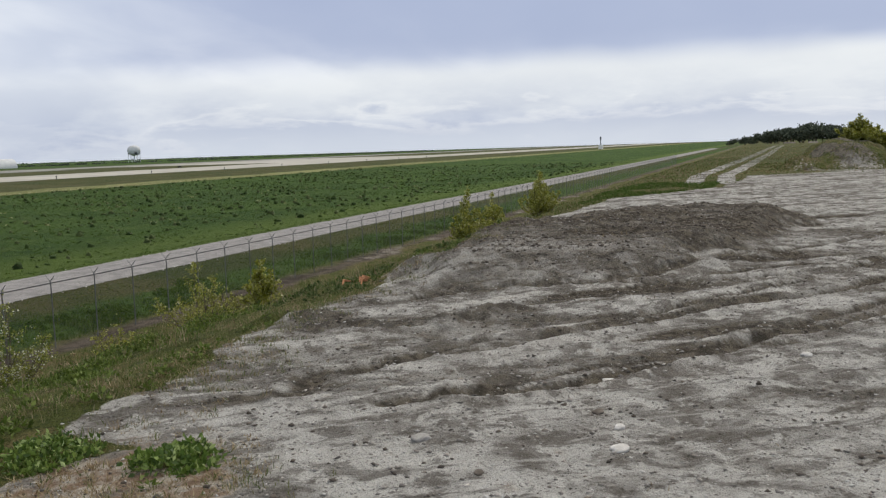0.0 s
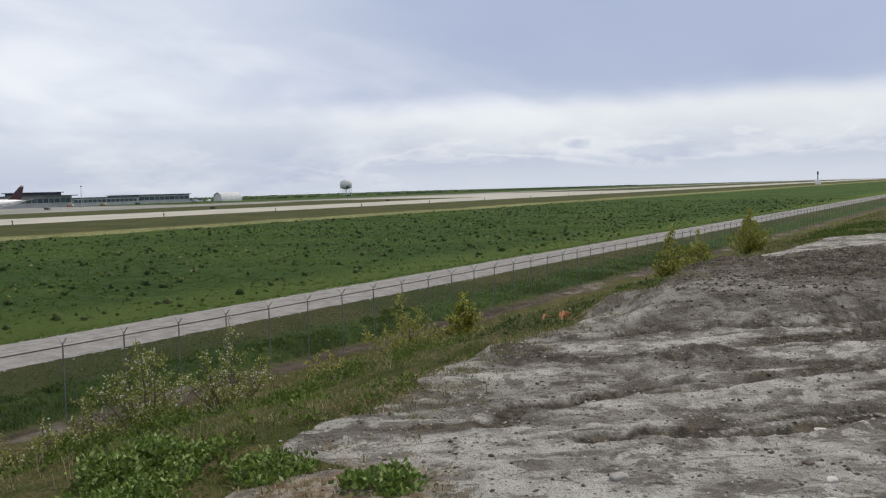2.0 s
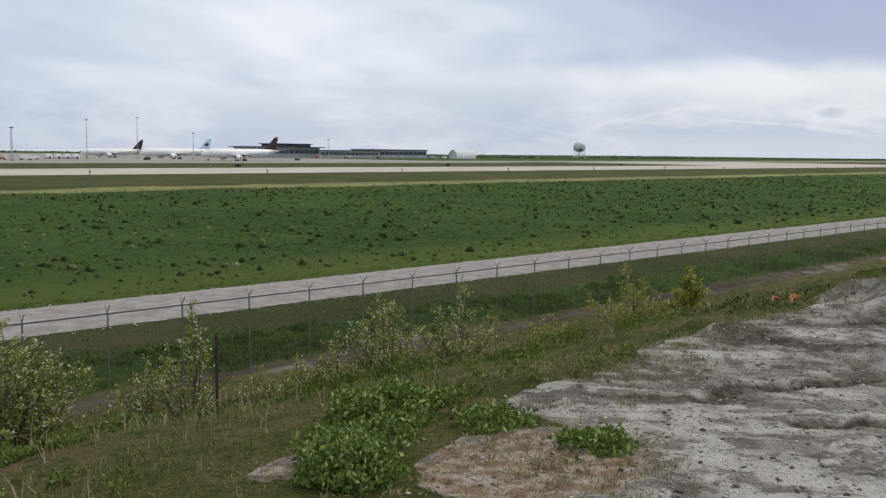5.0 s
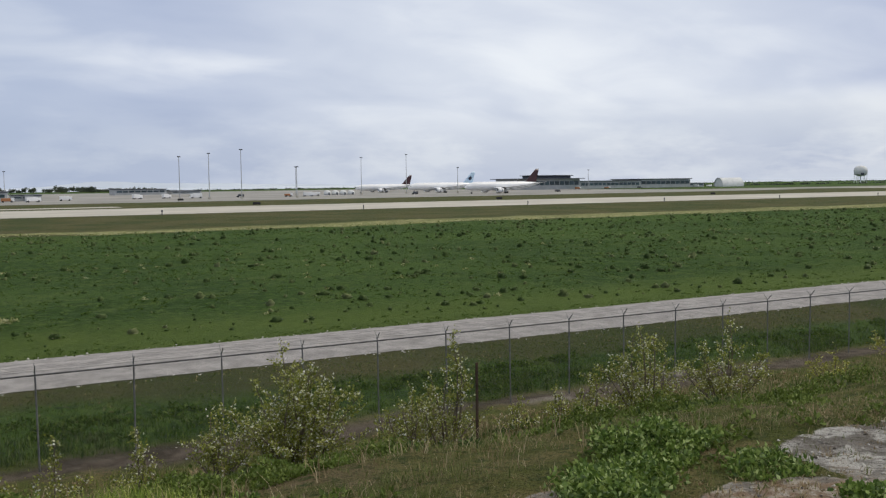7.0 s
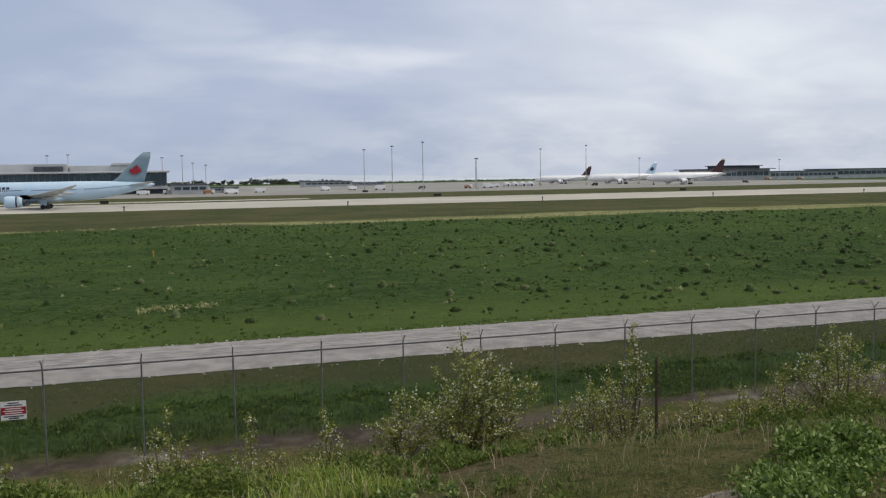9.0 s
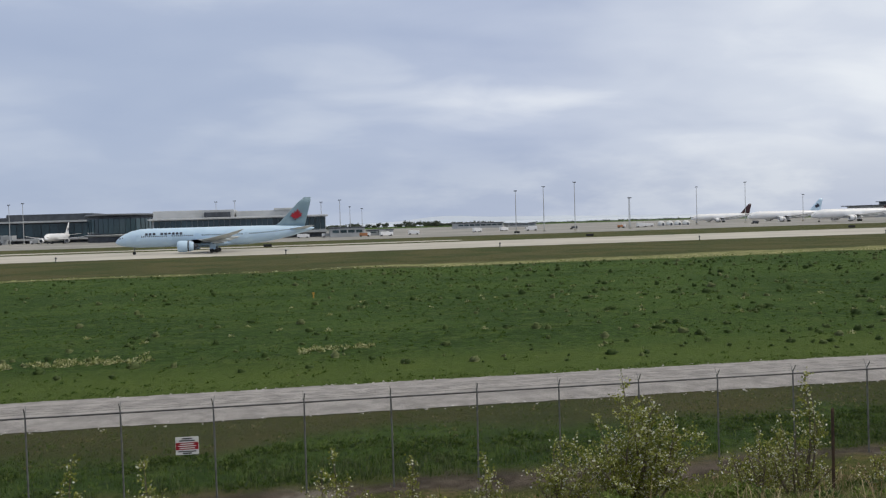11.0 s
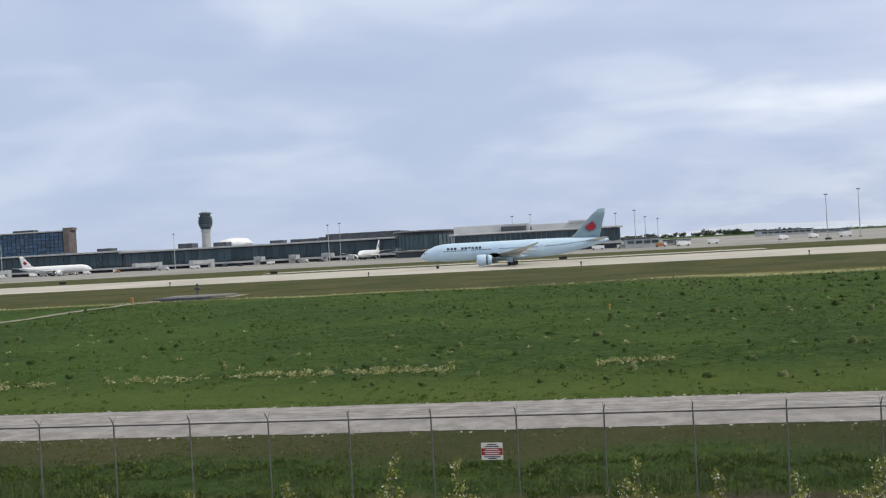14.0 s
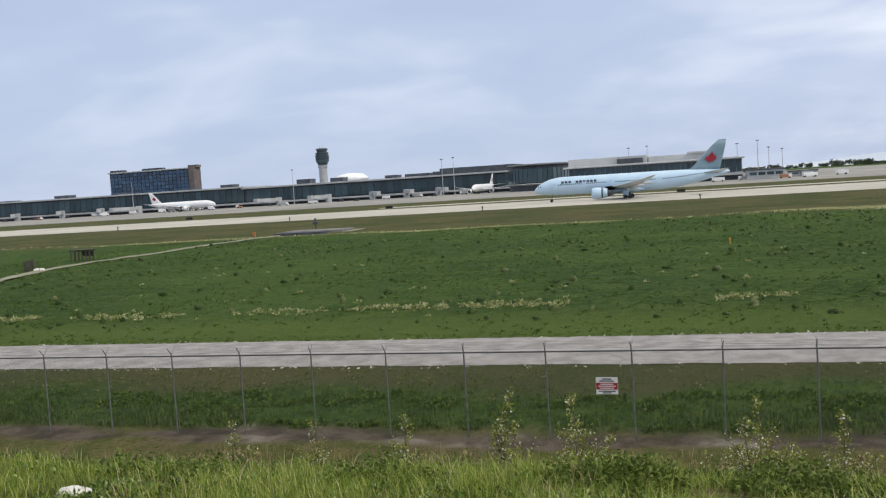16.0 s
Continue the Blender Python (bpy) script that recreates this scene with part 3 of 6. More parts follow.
def height(x, y):
    x, y = np.asarray(x, float), np.asarray(y, float)
    berm = np.interp(y, [-110, -70, -50, 7.6, 9.2, 13.5, 21, 28.6, 30.3, 34.2, 36.5, 40.5, 44.0], [0, 3, 6, 6.0, 5.75, 4.4, 2.0, -0.45, -0.62, -0.55, -0.35, -0.15, 0])
    along = np.interp(x, [-160, -90, 380, 520], [0, 1, 1, 0.2])
    z = np.where(berm > 0, berm * along, berm)
    z = z + np.interp(y, [120, 262], [0, 0.8])
    top = step(y, 9.5, 6.5) * step(y, -60, -48) * along
    z = z + 0.85 * np.exp(-((x - 3) ** 2 + (y - 0.3) ** 2) / (2 * 3.1 ** 2))
    near = np.exp(-np.maximum(np.hypot(x - 15, y) - 30, 0) / 25)
    z = z + top * (0.07 * fbm(x, y, 5.0, 2) + near * (0.030 * fbm(x, y, 0.5, 4, 0.75)))
    z = z + top * near * 0.03 * np.abs(fbm(x + 40, y, 0.45, 2))
    for k, line in enumerate(RUTS):
        d = line_distance(x + 0.07 * fbm(x, y, 0.7, 2), y + 0.07 * fbm(x, y + 50, 0.7, 2), line)
        keep = 0.55 + 0.45 * step(fbm(x + 9 * k, y, 2.4, 2), -0.3, 0.15)
        z = z + keep * (0.045 * np.exp(-((d - 0.26) / 0.08) ** 2) - 0.075 * np.exp(-(d / 0.12) ** 2))
    z = z + top * near * 0.055 * furrows(x, y)
    heap = dark_heap(x, y)
    z = z + heap * (0.50 + 0.24 * fbm(x, y, 2.2, 4, 0.5)) + 0.08 * heap * np.abs(fbm(x, y, 0.6, 2))
    z = z + 0.10 * np.exp(-(line_distance(x, y, RIDGE) / 0.45) ** 2) * (1 + 1.6 * fbm(x, y, 0.35, 3))
    r2 = mound(x, y, 86, -4.5, 11, 5.5, -8) + 0.4 * fbm(x, y, 5, 3)
    z = z + (1 - step(r2, 0.1, 1.0)) * (2.1 + 0.8 * fbm(x, y, 2.2, 3))
    r3 = mound(x, y, 77.5, -1.0, 2.6, 2.0, 0) + 0.3 * fbm(x, y, 2, 2)
    z = z + (1 - step(r3, 0.1, 1.0)) * 0.9
    slope = step(y, 7, 10) * step(y, 33, 28) * along
    z = z + slope * (0.28 * fbm(x, y, 3.0, 3) + 0.10 * fbm(x, y, 0.8, 2))
    bank = step(y, 30, 31) * step(y, 44, 42)
    z = z + bank * 0.14 * fbm(x, y, 1.5, 3)
    field = step(y, 53, 58) * step(y, 260, 240)
    z = z + field * (0.25 * fbm(x, y, 18, 3) + 0.12 * fbm(x, y, 2.5, 2))
    return z


def graded(stops):
    """Coordinates with a given spacing on each stretch: (start, spacing), ..., end."""
    out = []
    for (a, s), (b, _) in zip(stops, stops[1:]):
        n = max(1, round((b - a) / s))
        out += list(a + (b - a) * np.arange(n) / n)
    return np.array(out + [stops[-1][0]])


def build_ground():
    xs = graded([(-4800, 600), (-1200, 100), (-200, 12), (-40, 1.2), (-6, 0.3), (7, 0.10), (10.5, 0.065), (19, 0.12), (28, 0.2), (46, 0.35), (100, 1.6), (200, 8), (600, 60), (1400, 400), (4800, 1)])
    ys = graded([(-4800, 700), (-600, 80), (-120, 6), (-30, 1.2), (-8, 0.3), (-2, 0.065), (8, 0.14), (10, 0.22), (16, 0.5), (46, 1.2), (80, 2.5), (171, 1.5), (202, 8), (300, 40), (900, 300), (4800, 1)])
    gx, gy = np.meshgrid(xs, ys, indexing="ij")
    gz = height(gx, gy)
    nx, ny = len(xs), len(ys)
    verts = np.stack([gx.ravel(), gy.ravel(), gz.ravel()], 1)
    idx = np.arange(nx * ny).reshape(nx, ny)
    faces = np.stack([idx[:-1, :-1].ravel(), idx[1:, :-1].ravel(), idx[1:, 1:].ravel(), idx[:-1, 1:].ravel()], 1)
    ob = arrays("ground", verts, faces, MAT_GROUND)
    smooth(ob)
    x, y = verts[:, 0], verts[:, 1]
    low = (gz.ravel() < 0.9) & (y < 0)
    field = np.maximum(step(y, 33.6, 35.2), low * 1.0)
    dry = step(y + 3 * fbm(x, y, 7, 2), 38.4, 40.2) * step(y, 47, 45)
    dry = np.maximum(dry, step(y + 3 * fbm(x, y, 14, 2), 173, 176) * step(y, 640, 600))
    dry = np.maximum(dry, 0.55 * step(x, 75, 110) * step(y, 30, 5))
    wide = np.interp(x, [-60, 0, 40, 120, 500], [5, 6, 13, 16, 22])
    off = y - 175 - np.interp(x, [-260, -100, 700], [10, 1, -3])
    straw = step(off + 3 * fbm(x, y, 9, 2), -1, 1.5) * step(off + 4 * fbm(x, y, 12, 2), wide + 2, wide - 3)
    straw = straw * np.maximum(step(fbm(x, y * 2, 22, 3), -0.15, 0.2), 0.75 * step(x, 20, 70))
    mud = step(y + 1.6 * fbm(x, y, 4, 3), 32.0, 32.5) * step(y + 1.2 * fbm(x, y + 30, 3, 3), 34.3, 33.5)
    for name, value in (("veg", veg_amount(x, y)), ("soil", np.maximum(np.maximum(heap_soil(x, y) * np.clip(0.95 + 0.5 * furrows(x, y + 3), 0.75, 1), worked_soil_and_shade(x, y)), 0.9 * (1 - step(mound(x, y, 86, -4.5, 11, 6, -8), 0.6, 1.0)))), ("field", field), ("dry", dry), ("mud", mud), ("straw", straw), ("moss", red_moss(x, y))):
        ob.data.attributes.new(name, "FLOAT", "POINT").data.foreach_set("value", np.asarray(value, np.float32))
    return tagged(ob, "open airfield ground with a sandy embankment and green grass", "ground", kind="structure")


ground = build_ground()
rng = np.random.RandomState(3)


def strip(name, mat, label, x0, x1, y0, y1, z, step_x, ragged, kind="structure"):
    """A paved strip along x with uneven edges, a little above the ground."""
    xs = np.arange(x0, x1 + step_x, step_x)
    r = np.random.RandomState(len(name))
    n = 5
    rows = []
    for k in range(n):
        t = k / (n - 1)
        wob = (ragged * (fbm(xs, xs * 0 + 31 * k, 2.0, 3) * 2 + 0.4 * r.randn(len(xs)))) if k in (0, n - 1) else 0 * xs
        y = y0 + (y1 - y0) * t + wob
        rows.append(np.stack([xs, y, z + 0.04 * np.sin(math.pi * t) + 0 * xs - (0.05 if k in (0, n - 1) else 0)], 1))
    verts = np.concatenate(rows)
    m = len(xs)
    idx = np.arange(n * m).reshape(n, m)
    faces = np.stack([idx[:-1, :-1].ravel(), idx[:-1, 1:].ravel(), idx[1:, 1:].ravel(), idx[1:, :-1].ravel()], 1)
    return tagged(arrays(name, verts, faces, mat), label, name.split("_")[-1], kind=kind)


strip("gravel_road", MAT_GRAVEL, "pale gravel perimeter road inside the fence", -150, 900, 43.9, 51.6, 0.075, 0.4, 0.09)
strip("runway", MAT_CONCRETE, "long pale concrete runway across the airfield", -2500, 2800, 268, 350, 0.90, 20, 0.2)
strip("taxiway", MAT_CONCRETE, "pale concrete taxiway beside the runway", -130, 66, 371, 388, 0.88, 10, 0.2)
strip("far_taxiway", MAT_APRON, "pale far taxiway beyond the runway", 560, 2800, 505, 590, 0.88, 40, 0.2)
strip("apron", MAT_APRON, "wide pale concrete apron before the terminal", -1400, 560, 470, 1250, 0.92, 40, 0.3)



# ---- fence ----
def build_fence():
    y, base, top = 32.87, -0.45, 2.69
    fence = thing("chain_link_fence", "galvanised chain-link fence topped with barbed wire", "fence", (0, y, 0))
    bm = bmesh.new()
    add_tube(bm, [(0, 0, base), (0, 0, top)], [0.031, 0.029], 8)
    post = part("post", bm, MAT_STEEL, fence)
    post.matrix_basis = pose(-45, 0, 0)
    bm = bmesh.new()
    add_tube(bm, [(0, 0, top - 0.02), (0, 0, top + 0.06), (-0.02, 0.03, top + 0.12)], [0.034, 0.03, 0.024], 6)
    add_tube(bm, [(0, 0, top + 0.08), (0, 0.26, top + 0.36)], [0.016, 0.011], 6)
    add_tube(bm, [(0, 0, top + 0.08), (0, -0.26, top + 0.36)], [0.02, 0.014], 6)
    arm_mesh = part("barbed_wire_arm", bm, MAT_STEEL, fence)
    arm_mesh.matrix_basis = pose(-45, 0, 0)
    r = random.Random(4)
    for k in range(-14, 120):
        lean = r.uniform(-0.5, 0.5)
        shared("post", post.data, fence, pose(3 * k, 0, r.uniform(-0.02, 0.02), r.uniform(-0.4, 0.4), lean, r.uniform(-8, 8)))
        shared("barbed_wire_arm", arm_mesh.data, fence, pose(3 * k, 0, 0, 0, lean, r.uniform(-8, 8)))
    part("top_rail", tube([(-45, 0, top), (360, 0, top)], [0.030, 0.030], 6), MAT_RAIL, fence, "dark weathered top rail")
    for side in (-1, 1):
        for lift in (0.13, 0.23, 0.34):
            pts = []
            for k in range(-14, 120):
                for s, sag in ((0, 0), (1.5, -0.025)):
                    pts.append((3 * k + s, side * 0.26 * (lift - 0.07) / 0.28, top + lift + sag))
            part("barbed_wire", tube(pts, [0.0028] * len(pts), 3), MAT_STEEL, fence)
    bm = bmesh.new()
    n = 135
    lo = [bm.verts.new((-45 + 3 * k, 0.04, base + 0.05)) for k in range(n)]
    hi = [bm.verts.new((-45 + 3 * k, 0.04, top)) for k in range(n)]
    for k in range(n - 1):
        bm.faces.new((lo[k], lo[k + 1], hi[k + 1], hi[k]))
    part("chain_link_mesh", bm, MAT_LINK, fence, "woven wire mesh")


build_fence()


def build_sign():
    s = thing("warning_sign", "white metal sign with a red band, wired to the fence", "sign", (-0.90, 32.78, 1.48), -2)
    part("panel", box((0, 0, 0), (0.76, 0.012, 0.60), bevel=0.004), MAT_WHITE, s)
    part("red_band", box((0, -0.009, -0.01), (0.74, 0.006, 0.24)), MAT_RED, s)
    for z, w in ((0.24, 0.34), (0.17, 0.50), (-0.19, 0.58), (-0.25, 0.30)):
        part("lettering_bar", box((0, -0.009, z), (w, 0.006, 0.035)), MAT_BLACK, s)
    for z, w in ((0.06, 0.46), (-0.01, 0.60), (-0.08, 0.50)):
        part("lettering_bar", box((0, -0.014, z), (w, 0.006, 0.03)), MAT_WHITE, s, "white lettering bar")


build_sign()


# ---- plants ----
def leaf_quads(p, d, n, length, width, fold=0.25):
    """Folded leaves: base points p, directions d, side vectors n (all k x 3); two triangles pairs each."""
    k = len(p)
    length, width = np.broadcast_to(length, k)[:, None], np.broadcast_to(width, k)[:, None]
    up = np.cross(d, n)
    a = p
    b = p + d * length * 0.5 + n * width * 0.5 + up * width * fold
    c = p + d * length
    e = p + d * length * 0.5 - n * width * 0.5 + up * width * fold
    verts = np.stack([a, b, c, e], 1).reshape(-1, 3)
    i = np.arange(k)[:, None] * 4
    faces = np.concatenate([i + [[0, 1, 2]], i + [[0, 2, 3]]], 1).reshape(-1, 3)
    return verts, faces


def unit(v):
    return v / np.maximum(np.linalg.norm(v, axis=1, keepdims=True), 1e-6)


def random_dirs(r, k, up=0.0):
    v = unit(r.randn(k, 3))
    v[:, 2] += up
    return unit(v)


def sapling(x, y, h, w, stems, seed, leaves=1.0, mat=None, label="bushy young poplar sapling with glossy yellow-green leaves", sink=0.05, leaf=1.0):
    """A clump of upright stems with side twigs, leafed along them."""
    r = np.random.RandomState(seed)
    z = float(height(x, y)) - sink
    ob = thing("poplar_sapling", label, "sapling", (x, y, z), group="saplings on the embankment")
    P, D = [], []
    bm = bmesh.new()
    for s in range(stems):
        main = s == 0
        ang = r.uniform(0, 2 * math.pi)
        out = 0.1 if main else r.uniform(0.15, 1.0)
        hh = h * (1.0 if main else r.uniform(0.85, 1.05) * (0.95 - 0.58 * out))
        lean = w * 0.62 * out
        base = np.array([math.cos(ang), math.sin(ang), 0]) * r.uniform(0, 0.3 * w) * out
        tip = base + np.array([math.cos(ang) * lean, math.sin(ang) * lean, hh])
        bend = np.array([r.uniform(-1, 1), r.uniform(-1, 1), 0]) * 0.06 * h
        pts = [base + (tip - base) * t + bend * math.sin(math.pi * t) for t in np.linspace(0, 1, 7)]
        r0 = 0.012 + 0.008 * hh
        add_tube(bm, pts, list(np.linspace(r0, 0.003, 7)), 5)
        twigs = int(11 * hh / 1.5) + 5
        for k in range(twigs):
            t = 0.03 + 0.95 * r.rand() ** 1.1
            q = pts[0] + (pts[-1] - pts[0]) * t + bend * math.sin(math.pi * t)
            a = r.uniform(0, 2 * math.pi)
            ln = (0.46 * w) * (1.08 - t) * r.uniform(0.5, 1.1) + 0.06
            d = np.array([math.cos(a), math.sin(a), r.uniform(0.3, 1.1)])
            d /= np.linalg.norm(d)
            add_tube(bm, [q, q + d * ln * 0.5, q + d * ln + np.array([0, 0, 0.02])], [0.005, 0.004, 0.002], 3)
            m = int((9 + 40 * ln) * leaves) + 2
            tt = r.uniform(0.15, 1.05, m)[:, None]
            P.append(q + d * ln * tt + r.randn(m, 3) * 0.022)
            D.append(random_dirs(r, m, -0.1) + d * 0.5)
        m = int(30 * hh * leaves) + 4
        tt = r.uniform(0.4, 1.02, m)[:, None]
        P.append(pts[0] + (pts[-1] - pts[0]) * tt + r.randn(m, 3) * 0.03)
        D.append(random_dirs(r, m, 0.4))
    tagged(part("branchwork", bm, MAT_BARK, ob), kind="stuff")
    P, D = np.concatenate(P), unit(np.concatenate(D))
    n = unit(np.cross(D, unit(r.randn(len(P), 3))))
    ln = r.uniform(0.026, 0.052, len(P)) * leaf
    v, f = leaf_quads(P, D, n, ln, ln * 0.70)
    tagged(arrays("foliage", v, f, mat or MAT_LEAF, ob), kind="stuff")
    return ob


SAPLINGS = [
    (7.5, 13.3, 1.95, 2.0, 19, 1.25), (10.35, 13.7, 1.95, 0.9, 9, 1.2), (9.6, 13.5, 1.05, 1.2, 9, 1.1), (14.0, 13.2, 1.75, 1.7, 15, 1.2),
    (15.75, 13.1, 1.75, 1.3, 11, 1.2), (18.0, 12.5, 0.8, 0.9, 7, 1.0), (21.2, 12.8, 1.55, 1.6, 13, 1.2), (12.2, 13.3, 0.65, 0.7, 6, 0.9),
    (-1.91, 14.0, 1.0, 0.55, 5, 1.0), (-0.27, 14.0, 1.4, 0.5, 6, 1.1), (0.72, 14.0, 1.3, 0.75, 7, 1.2), (3.30, 14.0, 1.35, 0.85, 9, 1.2),
    (4.42, 14.1, 1.1, 0.6, 5, 1.0), (5.55, 14.1, 1.0, 0.65, 6, 1.0), (2.55, 14.4, 0.6, 0.5, 4, 0.8), (6.4, 13.2, 1.0, 0.9, 7, 1.0), (13.0, 13.4, 0.8, 0.9, 7, 1.0), (11.5, 13.5, 0.6, 0.7, 5, 0.9),
    (-3.6, 14.2, 0.8, 0.5, 4, 0.8), (-5.2, 14.5, 0.9, 0.5, 4, 0.8),
]
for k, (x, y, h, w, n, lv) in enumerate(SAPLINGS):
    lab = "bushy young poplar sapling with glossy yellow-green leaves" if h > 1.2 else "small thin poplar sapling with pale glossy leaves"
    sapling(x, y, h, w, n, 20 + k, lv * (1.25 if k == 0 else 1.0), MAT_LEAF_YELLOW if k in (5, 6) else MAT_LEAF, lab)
for k, (x, y, h, w, n) in enumerate([(22.9, 12.2, 1.2, 1.0, 9), (35.9, 11.3, 2.0, 1.0, 10), (38.1, 11.0, 1.5, 1.2, 9), (48.5, 11.5, 2.2, 1.6, 13), (50.5, 12.0, 2.4, 1.3, 12)]):
    sapling(x, y, h, w, n, 60 + k, 1.4, MAT_LEAF_YELLOW, "young poplar sapling with yellowing leaves on the crest", leaf=1.7)
sapling(88, -6.0, 2.3, 2.6, 26, 80, 1.8, MAT_LEAF_YELLOW, "tall yellow-green bush growing on an earth mound", 0.2, 2.6)
sapling(89.5, -7.6, 2.1, 2.2, 22, 81, 1.8, MAT_LEAF_YELLOW, "yellow-green bush growing on an earth mound", 0.2, 2.6)


def leafy_plant(name, x, y, spread, h, count, seed, mat, label, category, size=0.10):
    """A low mass of stems with broad leaves."""
    r = np.random.RandomState(seed)
    z = float(height(x, y))
    ob = thing(name, label, category, (x, y, z - 0.03), group=name + "s on the crest")
    a, rad = r.uniform(0, 2 * math.pi, count), spread * np.sqrt(r.uniform(0, 1, count))
    px, py = rad * np.cos(a), rad * np.sin(a)
    ground_z = height(x + px, y + py) - z
    hh = h * (1 - 0.45 * (rad / spread) ** 2) * r.uniform(0.6, 1.15, count) * np.clip(0.85 + 1.5 * fbm(x + px, y + py, 0.32, 2), 0.25, 1.5)
    hh = np.maximum(hh, 0.05)
    per = 11
    t = r.uniform(0.35, 1.05, (count, per))
    P = np.stack([px[:, None] + r.randn(count, per) * 0.05, py[:, None] + r.randn(count, per) * 0.05, ground_z[:, None] + hh[:, None] * t], 2).reshape(-1, 3)
    D = random_dirs(r, len(P), 0.35)
    n = unit(np.cross(D, unit(r.randn(len(P), 3) * [1, 1, 0.3])))
    ln = r.uniform(0.7, 1.25, len(P)) * size
    v, f = leaf_quads(P, D, n, ln, ln * 0.55)
    tagged(arrays("foliage", v, f, mat, ob), kind="stuff")


for k, (x, y, sp, h, c) in enumerate([(7.75, 6.5, 0.40, 0.26, 190), (8.25, 6.85, 0.38, 0.24, 180), (8.9, 7.4, 0.46, 0.30, 220), (9.5, 7.6, 0.36, 0.28, 160), (9.7, 5.4, 0.34, 0.13, 85), (9.6, 6.5, 0.36, 0.12, 80), (7.4, 6.1, 0.35, 0.24, 150)]):
    leafy_plant("broadleaf_weed", x, y, sp, h, int(1.5 * c), 100 + k, MAT_WEED, "bright green broad-leaved weeds massed on sandy soil", "weed", 0.058)
for k, (x, y, sp, h, c) in enumerate([(5.0, 10.0, 0.75, 0.22, 300), (6.2, 9.8, 0.7, 0.20, 260), (7.6, 10.4, 0.45, 0.26, 180), (3.6, 9.7, 0.7, 0.24, 240), (10.9, 11.0, 0.5, 0.28, 170), (12.7, 11.4, 0.6, 0.24, 170), (1.8, 9.4, 0.7, 0.25, 220), (-0.6, 9.2, 0.6, 0.25, 180), (-3.2, 9.3, 0.7, 0.25, 200), (14.6, 10.5, 0.6, 0.2, 160), (19.5, 11.2, 0.8, 0.3, 180), (17.0, 11.5, 0.6, 0.25, 150)]):
    leafy_plant("bramble_clump", x, y, sp, h, c, 140 + k, MAT_BRAMBLE, "low dark green bramble clump in rough grass", "bramble", 0.055)


def grass(name, label, mat, x, y, r, blades, hgt, width, lean=0.45, z=None, cls="grass"):
    """Tufts of bent blades at the points x, y: one mass that nobody could count."""
    n = len(x)
    z = height(x, y) if z is None else z
    hgt = np.broadcast_to(hgt, n)
    k = n * blades
    bx = np.repeat(x, blades) + r.randn(k) * 0.35 * np.repeat(hgt, blades)
    by = np.repeat(y, blades) + r.randn(k) * 0.35 * np.repeat(hgt, blades)
    bz = np.repeat(z, blades) - 0.03
    hh = np.repeat(hgt, blades) * r.uniform(0.5, 1.15, k)
    a = r.uniform(0, 2 * math.pi, k)
    ln = lean * hh * r.uniform(0.2, 1.3, k)
    w = width * r.uniform(0.6, 1.3, k)
    dx, dy = np.cos(a), np.sin(a)
    base = np.stack([bx, by, bz], 1)
    side = np.stack([-dy, dx, 0 * dx], 1) * w[:, None] * 0.5
    mid = base + np.stack([dx * ln * 0.35, dy * ln * 0.35, hh * 0.6], 1)
    tip = base + np.stack([dx * ln, dy * ln, hh], 1)
    verts = np.stack([base - side, base + side, mid + side * 0.8, mid - side * 0.8, tip], 1).reshape(-1, 3)
    i = np.arange(k)[:, None] * 5
    faces = np.concatenate([i + [[0, 1, 2]], i + [[0, 2, 3]], i + [[3, 2, 4]]], 1).reshape(-1, 3)
    return tagged(arrays(name, verts, faces, mat), label, cls, kind="stuff")


def scatter(r, n, x0, x1, y0, y1, keep=None, bias=1.0):
    x, y = x0 + (x1 - x0) * r.rand(n) ** bias, r.uniform(y0, y1, n)
    if keep is not None:
        m = keep(x, y) > r.rand(n)
        x, y = x[m], y[m]
    return x, y


r = np.random.RandomState(11)
on_veg = lambda x, y: step(np.hypot(x + 2.6, y - 7.0), 0.3, 0.55) * np.clip(veg_amount(x, y) * (0.55 + 1.3 * fbm(x, y, 1.6, 2)), 0, 1)
x, y = scatter(r, 60000, -14, 30, 4, 17, on_veg)
grass("embankment_grass", "rough green and yellowing grass on the embankment", MAT_BLADE, x, y, r, 7, r.uniform(0.03, 0.10, len(x)) * (1 + 0.8 * step(fbm(x, y, 1.3, 2), 0.0, 0.4)), 0.0065, 0.9)
x, y = scatter(r, 24000, -16, 62, 13, 31.6, lambda x, y: 0.5 + 1.0 * fbm(x, y, 2.5, 2))
grass("slope_grass", "rough grass on the lower slope", MAT_BLADE, x, y, r, 5, r.uniform(0.10, 0.30, len(x)) * (1 + 0.5 * step(y, 26, 30)), 0.02, 0.6)
x, y = scatter(r, 7000, 20, 130, 4, 13, lambda x, y: veg_amount(x, y) * 0.7)
grass("crest_grass", "rough yellow-green grass along the crest", MAT_BLADE, x, y, r, 6, r.uniform(0.07, 0.2, len(x)), 0.022)
x, y = scatter(r, 5000, 42, 60, 3.6, 9.0, lambda x, y: veg_amount(x, y) * step(fbm(x, y, 3, 2), -0.4, 0.0))
grass("crest_green_grass", "green grass patch on the crest", MAT_FIELDGRASS, x, y, r, 7, r.uniform(0.05, 0.16, len(x)), 0.025)
x, y = scatter(r, 2500, 76, 98, -11, 2, lambda x, y: step(fbm(x, y, 3, 3), -0.1, 0.2))
